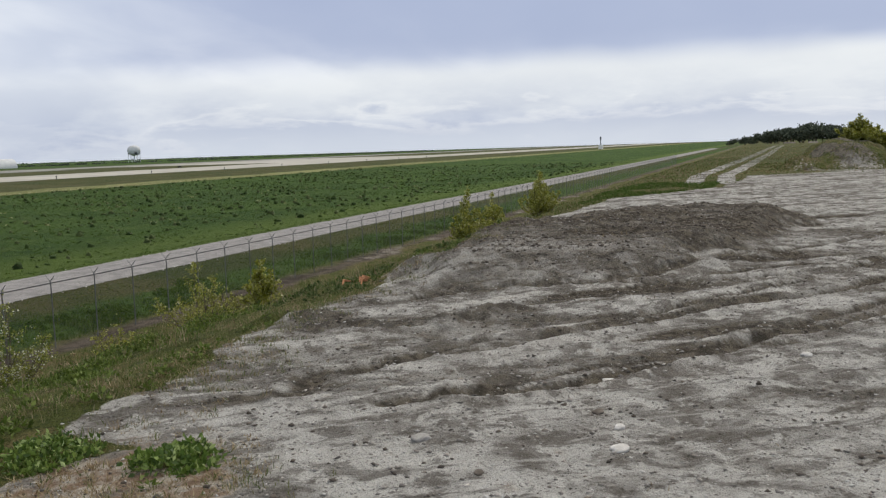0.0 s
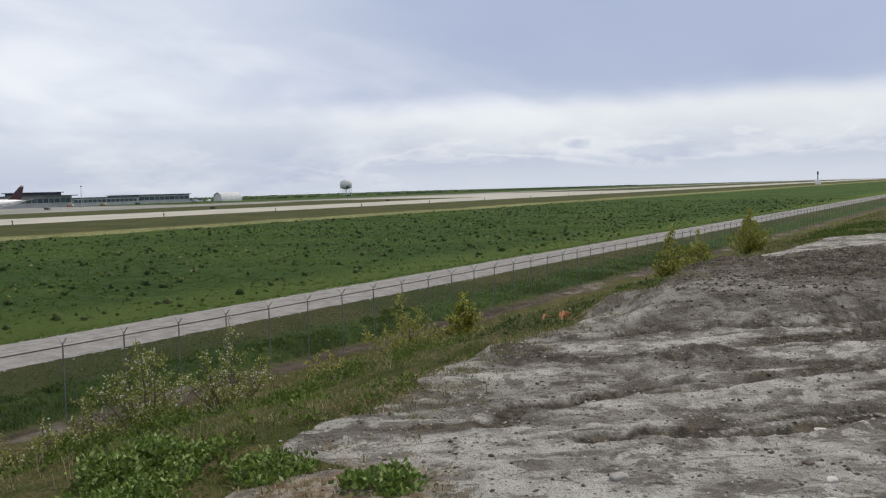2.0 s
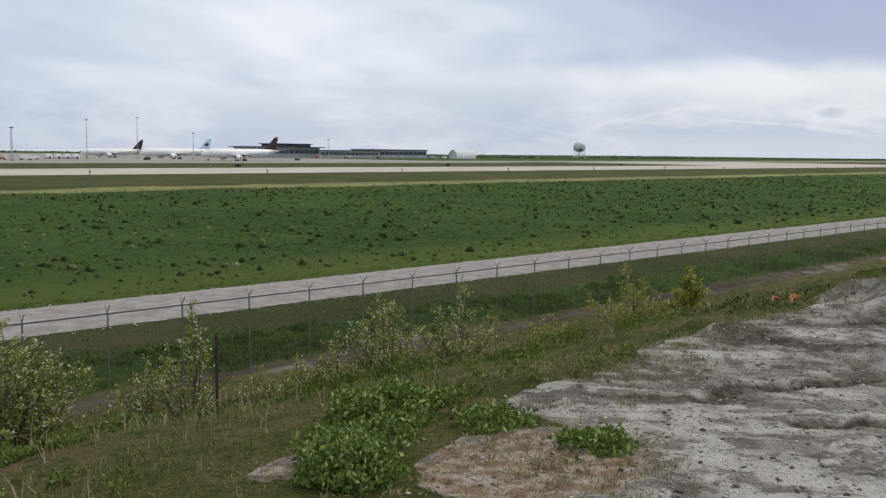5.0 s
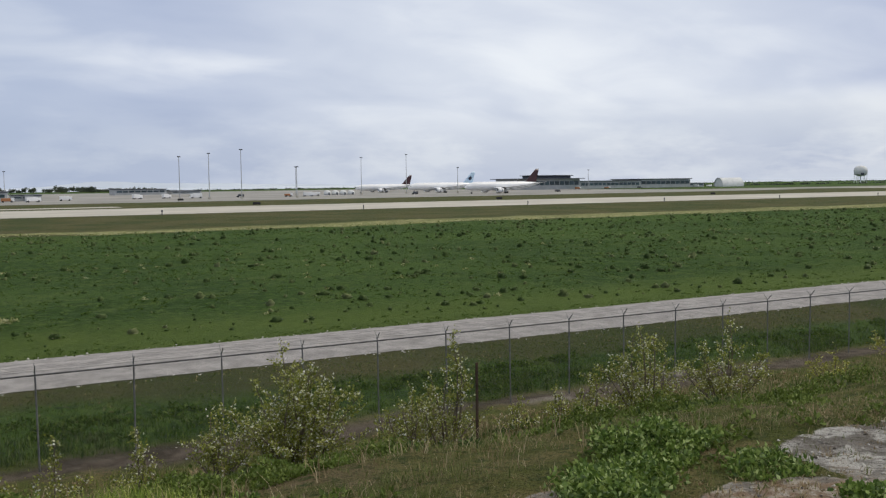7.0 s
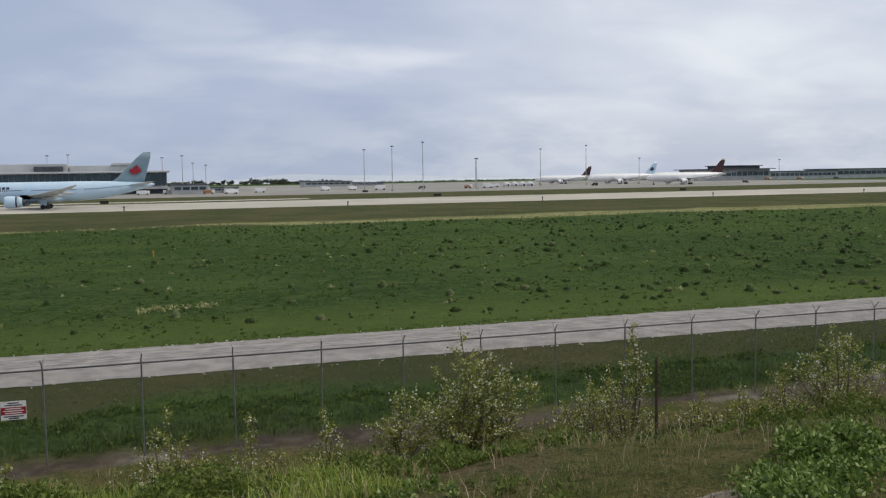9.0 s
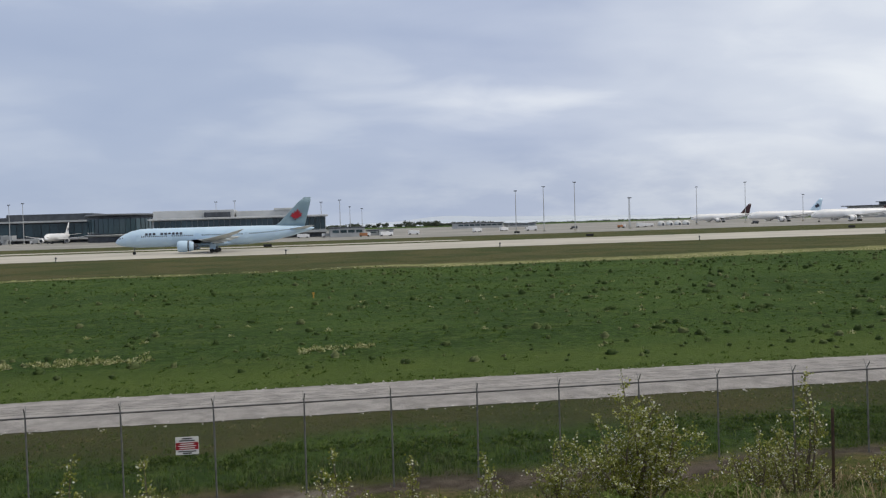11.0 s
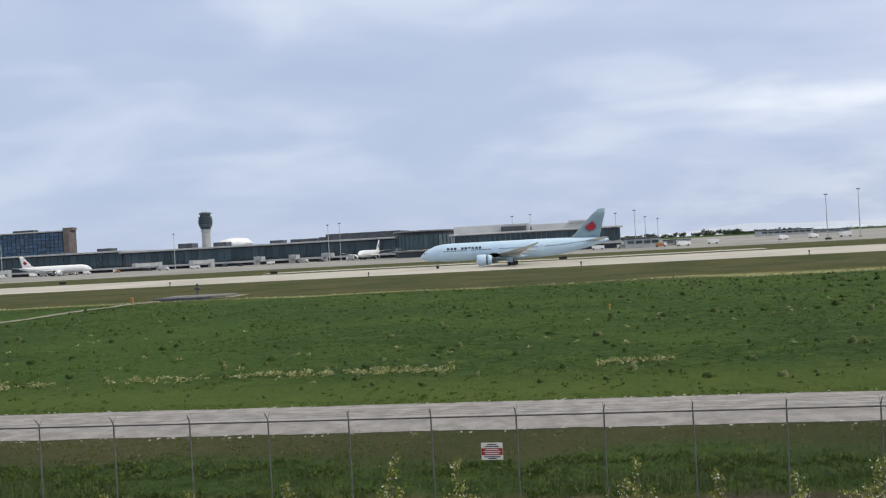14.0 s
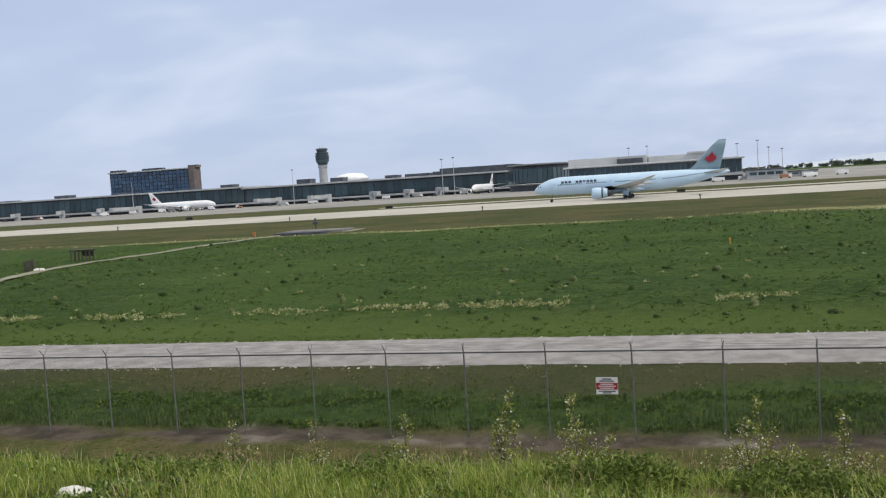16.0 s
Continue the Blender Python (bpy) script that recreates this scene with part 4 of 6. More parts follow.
grass("mound_grass", "coarse brown and green grass over an earth mound", MAT_BLADE, x, y, r, 8, r.uniform(0.08, 0.28, len(x)), 0.03, 0.9)
x, y = scatter(r, 9000, 58, 260, -30, 9, lambda x, y: veg_amount(x, y) * (0.5 + 1.2 * fbm(x, y, 5, 2)), 1.4)
grass("berm_grass", "rough brownish grass over the far embankment", MAT_BLADE, x, y, r, 6, r.uniform(0.06, 0.18, len(x)), 0.04, 0.9)
x, y = scatter(r, 2600, 60, 240, -30, 9, lambda x, y: veg_amount(x, y) * step(fbm(x, y, 7, 3), 0.0, 0.3), 1.4)
grass("berm_straw", "dry straw over the far embankment", MAT_STRAW, x, y, r, 8, r.uniform(0.08, 0.22, len(x)), 0.04, 0.9)
x, y = scatter(r, 6500, -9, 5.0, 6.6, 10.5, lambda x, y: step(np.hypot(x + 2.6, y - 7.0), 0.35, 0.6) * 0.45 + 1.2 * fbm(x, y, 0.9, 2))
grass("lush_grass", "lush tall green grass on the crest", MAT_LUSH, x, y, r, 12, r.uniform(0.10, 0.30, len(x)), 0.008, 0.75)
x, y = scatter(r, 1300, -12, 26, 5, 15, lambda x, y: veg_amount(x, y) * step(fbm(x, y, 2.0, 2), -0.1, 0.3))
grass("dry_straw", "dry pale straw stalks among the grass", MAT_STRAW, x, y, r, 8, r.uniform(0.12, 0.34, len(x)), 0.008, 0.9)
x, y = scatter(r, 900, 6, 30, -2, 9, lambda x, y: (1 - veg_amount(x, y)) * step(fbm(x, y, 1.4, 2), 0.05, 0.25) * step(y, 0, 5))
grass("sparse_sand_weeds", "sparse dry weeds poking through the sand", MAT_STRAW, x, y, r, 6, r.uniform(0.04, 0.12, len(x)), 0.008, 0.9, cls="weeds")
x, y = scatter(r, 5200, 5.6, 10.8, 4.0, 7.5, lambda x, y: red_moss(x, y) * (0.5 + 0.9 * fbm(x, y, 0.8, 2)))
grass("reddish_moss_weeds", "low reddish dry weeds at the sand's edge", MAT_STRAW, x, y, r, 9, r.uniform(0.03, 0.08, len(x)), 0.012, 1.2, cls="weeds")
x, y = scatter(r, 15000, 8.5, 26, 3.5, 9, lambda x, y: step(crest_edge(x, y), -1.5, 0.0) * (1 - 0.7 * step(crest_edge(x, y), 0.1, 0.5)) * step(fbm(x, y, 0.8, 3), -0.2, 0.2))
grass("edge_tufts", "sparse brownish and green tufts creeping over the sand's edge", MAT_BLADE, x, y, r, 7, r.uniform(0.03, 0.11, len(x)), 0.008, 1.0)
x, y = scatter(r, 6000, 10, 24, 4.5, 8.5, lambda x, y: step(crest_edge(x, y), -1.8, -0.1) * step(fbm(x + 9, y, 0.9, 3), -0.05, 0.25) * 0.8)
grass("edge_straw", "short dry reddish stalks at the sand's edge", MAT_STRAW, x, y, r, 7, r.uniform(0.03, 0.10, len(x)), 0.008, 1.1)
x, y = scatter(r, 42000, -48, 130, 34.2, 43.6, lambda x, y: 0.55 + 0.9 * fbm(x, y, 3, 2), 1.3)
grass("bank_grass", "green grass on the bank below the road", MAT_FIELDGRASS, x, y, r, 4, r.uniform(0.07, 0.22, len(x)) * (1.5 - step(y, 35, 42)), 0.035)
x, y = scatter(r, 4500, -48, 130, 39.5, 44.2, None, 1.3)
grass("bank_dry_grass", "dry brownish grass beside the road", MAT_BLADE, x, y, r, 5, r.uniform(0.05, 0.12, len(x)), 0.03, 0.8)
x, y = scatter(r, 1500, -30, 110, 34.3, 36.5, lambda x, y: step(fbm(x, y, 3, 2), 0.0, 0.25), 1.3)
grass("ditch_rushes", "dark rushes along the ditch", MAT_TUSSOCK, x, y, r, 12, r.uniform(0.2, 0.45, len(x)), 0.03)


# ---- field plants ----
def clumps(name, label, mat, x, y, r, per, size, flat=0.6, cls="tussocks"):
    """Low leafy clumps: every one a small uneven dome of leaves."""
    n = len(x)
    z = height(x, y)
    size = np.broadcast_to(size, n)
    k = n * per
    d = random_dirs(r, k, 0.25)
    d[:, 2] = np.abs(d[:, 2])
    s = np.repeat(size, per)
    P = np.stack([np.repeat(x, per), np.repeat(y, per), np.repeat(z, per)], 1) + d * s[:, None] * r.uniform(0.14, 0.36, k)[:, None] * [1, 1, flat]
    D = unit(d + 0.6 * r.randn(k, 3))
    nn = unit(np.cross(D, unit(r.randn(k, 3))))
    v, f = leaf_quads(P, D, nn, s * r.uniform(0.18, 0.36, k), s * r.uniform(0.10, 0.20, k))
    return tagged(arrays(name, v, f, mat), label, cls, kind="stuff")


r = np.random.RandomState(15)
x, y = scatter(r, 6500, -12, 30, 5, 16, lambda x, y: veg_amount(x, y) * step(fbm(x + 70, y, 1.8, 3), -0.1, 0.3))
clumps("embankment_herbs", "low green herbs among the embankment grass", MAT_BRAMBLE, x, y, r, 18, r.uniform(0.10, 0.28, len(x)), 0.8, "herbs")
x, y = scatter(r, 5000, -14, 34, 6, 20, lambda x, y: veg_amount(x, y) * step(fbm(x + 20, y, 2.2, 3), -0.05, 0.25))
clumps("dark_embankment_herbs", "dark green low herbs among the embankment grass", MAT_TUSSOCK, x, y, r, 18, r.uniform(0.14, 0.36, len(x)), 0.8, "herbs")
x, y = scatter(r, 2400, -9, 5.5, 6.7, 10.5, lambda x, y: step(np.hypot(x + 2.6, y - 7.0), 0.35, 0.6) * step(fbm(x + 30, y, 0.9, 2), -0.2, 0.2))
clumps("crest_herbs", "bright green leafy herbs in the lush grass", MAT_WEED, x, y, r, 34, r.uniform(0.10, 0.24, len(x)), 0.95, "herbs")
x, y = scatter(r, 700, -16, 40, 26, 31.5, lambda x, y: step(fbm(x, y, 2.5, 2), -0.15, 0.25))
clumps("slope_foot_scrub", "brownish low scrub at the foot of the slope", MAT_STRAW, x, y, r, 20, r.uniform(0.25, 0.6, len(x)), 0.8, "scrub")

def domes(name, label, mat, x, y, r, size):
    """Compact rounded tussocks with a ragged surface."""
    n = len(x)
    z = height(x, y)
    rings = [(1.0, -0.12, 9), (1.05, 0.38, 9), (0.62, 0.82, 9)]
    base = np.array([(a * math.cos(6.2832 * k / m + q), a * math.sin(6.2832 * k / m + q), h) for q, (a, h, m) in enumerate(rings) for k in range(m)] + [(0, 0, 1.02)])
    tri = []
    for q in (0, 9):
        for k in range(9):
            c, d = q + k, q + (k + 1) % 9
            tri += [(c, d, d + 9), (c, d + 9, c + 9)]
    tri += [(18 + k, 18 + (k + 1) % 9, 27) for k in range(9)]
    b = base[None] * size[:, None, None] * (1 + 0.22 * r.randn(n, 28, 1)) * np.stack([r.uniform(0.75, 1.2, n), r.uniform(0.75, 1.2, n), r.uniform(0.75, 1.35, n)], 1)[:, None, :]
    verts = (b + np.stack([x, y, z], 1)[:, None, :]).reshape(-1, 3)
    faces = (np.arange(n)[:, None, None] * 28 + np.array(tri)[None]).reshape(-1, 3)
    return tagged(arrays(name, verts, faces, mat), label, "tussocks", kind="stuff")


r = np.random.RandomState(12)
dense = lambda x, y: np.clip(0.26 + 0.7 * fbm(x, y, 14, 3) + 0.30 * step(x, -10, 40), 0.06, 1)
x, y = scatter(r, 12500, -90, 420, 55, 172, dense, 1.4)
tussock_size = (0.11 + 0.36 * r.rand(len(x)) ** 2.8) * (0.8 + 0.15 * step(x, 0, 60))
domes("field_tussocks", "rounded dark green tussocks dotted over the field", MAT_TUSSOCK, x, y, r, tussock_size)
# paler leaves on some domes put the light on their tops into colour
cap = r.rand(len(x)) < np.clip(0.20 + 0.012 * x, 0.10, 0.5)
clumps("tussock_lit_caps", "pale leaves painting the lit tops of the field tussocks", MAT_CAP, x[cap], y[cap], r, 16, tussock_size[cap] * 2.3, 1.0, "tips")
x, y = scatter(r, 34000, -110, 330, 52.5, 172, lambda x, y: 0.5 + 1.2 * fbm(x, y, 6, 2), 1.2)
clumps("field_herbs", "mid-green herbs and grass covering the field", MAT_FIELDGRASS, x, y, r, 12, r.uniform(0.25, 0.6, len(x)), 0.4, "herbs")
x = np.concatenate([r.uniform(-75, 8, 520), r.uniform(-60, 60, 60), r.uniform(30, 220, 90)])
y = np.concatenate([65 + 0.03 * (x[:520] + 20) + r.randn(520) * 0.7, r.uniform(60, 110, 60), r.uniform(70, 130, 90)])
keep = np.concatenate([step(fbm(x[:520], x[:520] * 0, 6, 2), -0.45, -0.05) > r.rand(520), np.ones(150, bool)])
clumps("pale_flowering_tufts", "pale flowering tufts in a row across the field", MAT_PALE_TUFT, x[keep], y[keep], r, 26, r.uniform(0.4, 0.85, keep.sum()), 0.55, "tufts")
x = r.uniform(-260, 700, 1500)
y = 176 + r.randn(1500) * 1.2 + np.interp(x, [-260, -100, 700], [10, 1, -3])
clumps("dry_grass_line", "pale dry grass line bordering the mown strip", MAT_PALE_TUFT, x, y, r, 8, r.uniform(0.6, 1.3, 1500), 0.18, "grass")
x, y = scatter(r, 3200, -60, 330, 51.4, 53.4, None, 1.5)
clumps("road_edge_grass", "ragged grass and stones along the road edge", MAT_FIELDGRASS, x, y, r, 8, r.uniform(0.15, 0.4, len(x)), 0.5, "grass")


x, y = scatter(r, 4200, -30, 60, 34.3, 39, lambda x, y: step(fbm(x + 11, y * 1.6, 2.6, 3), -0.05, 0.25))
clumps("bank_herbs", "green herb clumps on the bank behind the fence", MAT_FIELDGRASS, x, y, r, 26, r.uniform(0.25, 0.7, len(x)), 0.6, "herbs")
x, y = scatter(r, 1300, -30, 60, 38, 43.4, lambda x, y: step(fbm(x + 41, y * 1.6, 2.2, 3), -0.05, 0.25))
clumps("bank_dry_clumps", "brownish dry clumps on the bank below the road", MAT_BLADE, x, y, r, 14, r.uniform(0.15, 0.4, len(x)), 0.5, "clumps")


# ---- stones, clods, stake ----
def stone(name, x, y, s, mat, label, seed, flat=0.55):
    r = np.random.RandomState(seed)
    bm = bmesh.new()
    bmesh.ops.create_icosphere(bm, subdivisions=3, radius=1)
    off = r.rand(3) * 10
    for v in bm.verts:
        q = v.co.copy()
        k = 1 + 0.30 * noise.noise(q * 1.1 + Vector(off)) + 0.10 * noise.noise(q * 3 + Vector(off))
        v.co = Vector((q.x * s * k * 1.25, q.y * s * k * 0.9, q.z * s * k * flat))
    ob = part(name, bm, mat)
    smooth(ob)
    ob.matrix_basis = pose(x, y, float(height(x, y)) + s * flat * 0.35, 0, 0, r.uniform(0, 360))
    tagged(ob, label, "stone", "stones on the sand")


stone("stone", 10.7, 3.72, 0.07, MAT_STONE, "rounded grey stone lying on the sand", 1)
stone("stone", 10.85, 2.1, 0.08, MAT_PALE_STONE, "flat white stone lying on the sand", 2, 0.4)
stone("stone", 11.5, 2.2, 0.05, MAT_PALE_STONE, "pale rounded stone lying on the sand", 3)
stone("stone", 13.2, 2.55, 0.06, MAT_PALE_STONE, "flat pale stone lying on the sand", 4, 0.3)
stone("stone", 11.9, 2.45, 0.05, MAT_CLOD, "small dark stone lying on the sand", 5)
stone("boulder", -3.25, 7.8, 0.12, MAT_PALE_STONE, "white stone lying in lush grass", 6, 0.75)
stone("stone", 10.0, 3.0, 0.04, MAT_CLOD, "small dark stone lying on the sand", 8)
stone("stone", 14.6, 0.6, 0.06, MAT_PALE_STONE, "pale stone lying on the sand", 9, 0.5)


def lumps(name, label, mat, x, y, s, r, cls):
    """Many small angular lumps lying on the ground."""
    n = len(x)
    base = np.array([(1, 0, 0), (-1, 0, 0), (0, 1, 0), (0, -1, 0), (0, 0, 0.8), (0, 0, -0.6), (0.6, 0.6, 0.45), (-0.6, 0.55, 0.4)])
    tri = np.array([(4, 0, 6), (4, 6, 2), (6, 0, 2), (4, 2, 7), (4, 7, 1), (7, 2, 1), (4, 1, 3), (4, 3, 0), (5, 2, 0), (5, 1, 2), (5, 3, 1), (5, 0, 3)])
    a = r.uniform(0, 2 * math.pi, n)
    ca, sa = np.cos(a)[:, None], np.sin(a)[:, None]
    b = base[None] * (1 + 0.35 * r.randn(n, 8, 1)) * s[:, None, None]
    vx = b[:, :, 0] * ca - b[:, :, 1] * sa + x[:, None]
    vy = b[:, :, 0] * sa + b[:, :, 1] * ca + y[:, None]
    vz = b[:, :, 2] * 0.7 + (height(x, y) + 0.15 * s)[:, None]
    verts = np.stack([vx, vy, vz], 2).reshape(-1, 3)
    faces = (np.arange(n)[:, None, None] * 8 + tri[None]).reshape(-1, 3)
    return tagged(arrays(name, verts, faces, mat), label, cls, kind="stuff")


r = np.random.RandomState(14)
bare = lambda x, y: 1 - veg_amount(x, y)
x, y = scatter(r, 34000, 6, 34, -9, 9.5, bare, 1.6)
lumps("pebbles", "pebbles and gravel strewn over the sand", MAT_PEBBLE, x, y, 0.006 + 0.022 * r.rand(len(x)) ** 4, r, "pebbles")
x, y = scatter(r, 9000, 6, 30, -8, 9, bare, 1.4)
lumps("white_chips", "small white stone chips strewn over the sand", MAT_PALE_STONE, x, y, 0.005 + 0.016 * r.rand(len(x)) ** 3, r, "chips")
x, y = scatter(r, 50000, 8, 40, -9, 9.5, lambda x, y: (1 - veg_amount(x, y)) * np.maximum(0.12, worked_soil_and_shade(x, y)), 1.3)
lumps("soil_clods", "dark crumbled soil clods over the sand", MAT_CLOD, x, y, 0.007 + 0.026 * r.rand(len(x)) ** 4, r, "clods")
x, y = scatter(r, 16000, 18, 40, -1, 10, lambda x, y: dark_heap(x, y))
lumps("heap_clods", "crumbled dark soil clods of the heap", MAT_CLOD, x, y, 0.010 + 0.045 * r.rand(len(x)) ** 5, r, "clods")
x, y = scatter(r, 8500, -40, 200, 43.4, 52.2, lambda x, y: np.maximum(step(y, 44.6, 43.9), step(y, 51.0, 51.7)), 1.5)
lumps("road_edge_stones", "pale stones along the road edges", MAT_PALE_STONE, x, y, 0.02 + 0.06 * r.rand(len(x)) ** 2, r, "stones")

stake = thing("iron_stake", "rusty dark iron stake standing in the grass", "stake", (10.28, 12.74, float(height(10.28, 12.74)) - 0.1))
part("rod", box((0, 0, 0.68), (0.034, 0.034, 1.42), bevel=0.006), MAT_RUST, stake)
part("notched_tip", box((0, 0, 1.40), (0.045, 0.02, 0.05), bevel=0.005), MAT_RUST, stake)


def build_netting():
    n = thing("orange_netting", "torn orange plastic netting on the crest", "netting", (20.2, 8.5, float(height(20.2, 8.5))))
    rr = np.random.RandomState(5)
    for k in range(5):
        a, b = rr.uniform(-0.35, 0.35), rr.uniform(-0.25, 0.25)
        bm = tube([(a - 0.2, b, 0.0), (a - 0.05, b + 0.05, 0.05 + 0.05 * rr.rand()), (a + 0.2, b - 0.05, 0.01)], [0.01, 0.03, 0.01], 5)
        part("strip", bm, MAT_ORANGE, n)


build_netting()



# ---- aircraft ----
def circle(x, cy, cz, ry, rz, n=24):
    return [(x, cy + ry * math.cos(2 * math.pi * k / n), cz + rz * math.sin(2 * math.pi * k / n)) for k in range(n)]


def airfoil(x, y, z, chord, thick, n=8, upright=False):
    """A closed wing section: chord runs along +x from x."""
    pts = []
    for k in range(2 * n):
        t = k / n
        u = 0.5 - 0.5 * math.cos(math.pi * (t if t <= 1 else 2 - t))
        h = thick * chord * (1.48 * math.sqrt(u) - 0.63 * u - 1.76 * u * u + 1.42 * u ** 3 - 0.51 * u ** 4)
        s = 1 if k <= n else -1
        pts.append((x + chord * u, y + s * h, z) if upright else (x + chord * u, y, z + s * h * (1.0 if s > 0 else 0.7)))
    return pts


FUSELAGE = [(0.0, 4.05, 0.10), (0.5, 4.15, 0.75), (1.5, 4.35, 1.40), (3.0, 4.65, 1.98), (5.0, 4.95, 2.50), (7.5, 5.12, 2.85), (10, 5.18, 2.95), (16, 5.18, 2.95), (26, 5.18, 2.95), (40, 5.18, 2.95), (45, 5.35, 2.75), (50, 5.70, 2.30), (55, 6.15, 1.65), (59, 6.55, 1.00), (61.5, 6.80, 0.55), (62.6, 6.9, 0.22)]


def engine(parent, x, y, z, paint):
    outer = [(0.0, 1.45), (0.15, 1.62), (0.8, 1.78), (2.2, 1.80), (3.1, 1.66)]
    bm = loft([circle(x + a, y, z, b, b) for a, b in outer], False)
    for a, b in (((0.0, 1.45), (0.4, 1.36)), ((0.4, 1.36), (1.1, 1.33))):
        r0, r1 = circle(x + a[0], y, z, a[1], a[1]), circle(x + b[0], y, z, b[1], b[1])
        v0, v1 = [bm.verts.new(p) for p in r0], [bm.verts.new(p) for p in r1]
        for k in range(24):
            bm.faces.new((v0[k], v1[k], v1[(k + 1) % 24], v0[(k + 1) % 24]))
    e = smooth(part("engine", bm, paint, parent))
    smooth(part("fan", loft([circle(x + 0.5, y, z, 0.05, 0.05), circle(x + 0.9, y, z, 0.4, 0.4), circle(x + 1.0, y, z, 1.33, 1.33), circle(x + 1.1, y, z, 1.33, 1.33)]), MAT_DARK, e, "dark fan"))
    smooth(part("reverser_gap", loft([circle(x + 3.0, y, z, 1.60, 1.60), circle(x + 3.55, y, z, 1.58, 1.58)]), MAT_BLACK, e, "dark open thrust reverser"))
    smooth(part("rear_cowl", loft([circle(x + 3.5, y, z, 1.68, 1.68), circle(x + 4.3, y, z, 1.50, 1.50), circle(x + 4.9, y, z, 1.30, 1.30)]), paint, e))
    smooth(part("exhaust", loft([circle(x + 4.8, y, z, 0.95, 0.95), circle(x + 5.6, y, z, 0.7, 0.7), circle(x + 6.4, y, z, 0.2, 0.2)]), MAT_DARK, e, "dark exhaust cone"))


def wheel(parent, x, y, z, r=0.62, w=0.45):
    bm = bmesh.new()
    rings = [(-w / 2, r * 0.6), (-w / 2, r * 0.92), (-w / 3, r), (w / 3, r), (w / 2, r * 0.92), (w / 2, r * 0.6)]
    n = 16
    vs = [[bm.verts.new((x + b * math.cos(2 * math.pi * k / n), y + a, z + b * math.sin(2 * math.pi * k / n))) for k in range(n)] for a, b in rings]
    for p, q in zip(vs, vs[1:]):
        for k in range(n):
            bm.faces.new((p[k], p[(k + 1) % n], q[(k + 1) % n], q[k]))
    bm.faces.new(vs[0])
    bm.faces.new(vs[-1][::-1])
    part("wheel", bm, MAT_BLACK, parent)


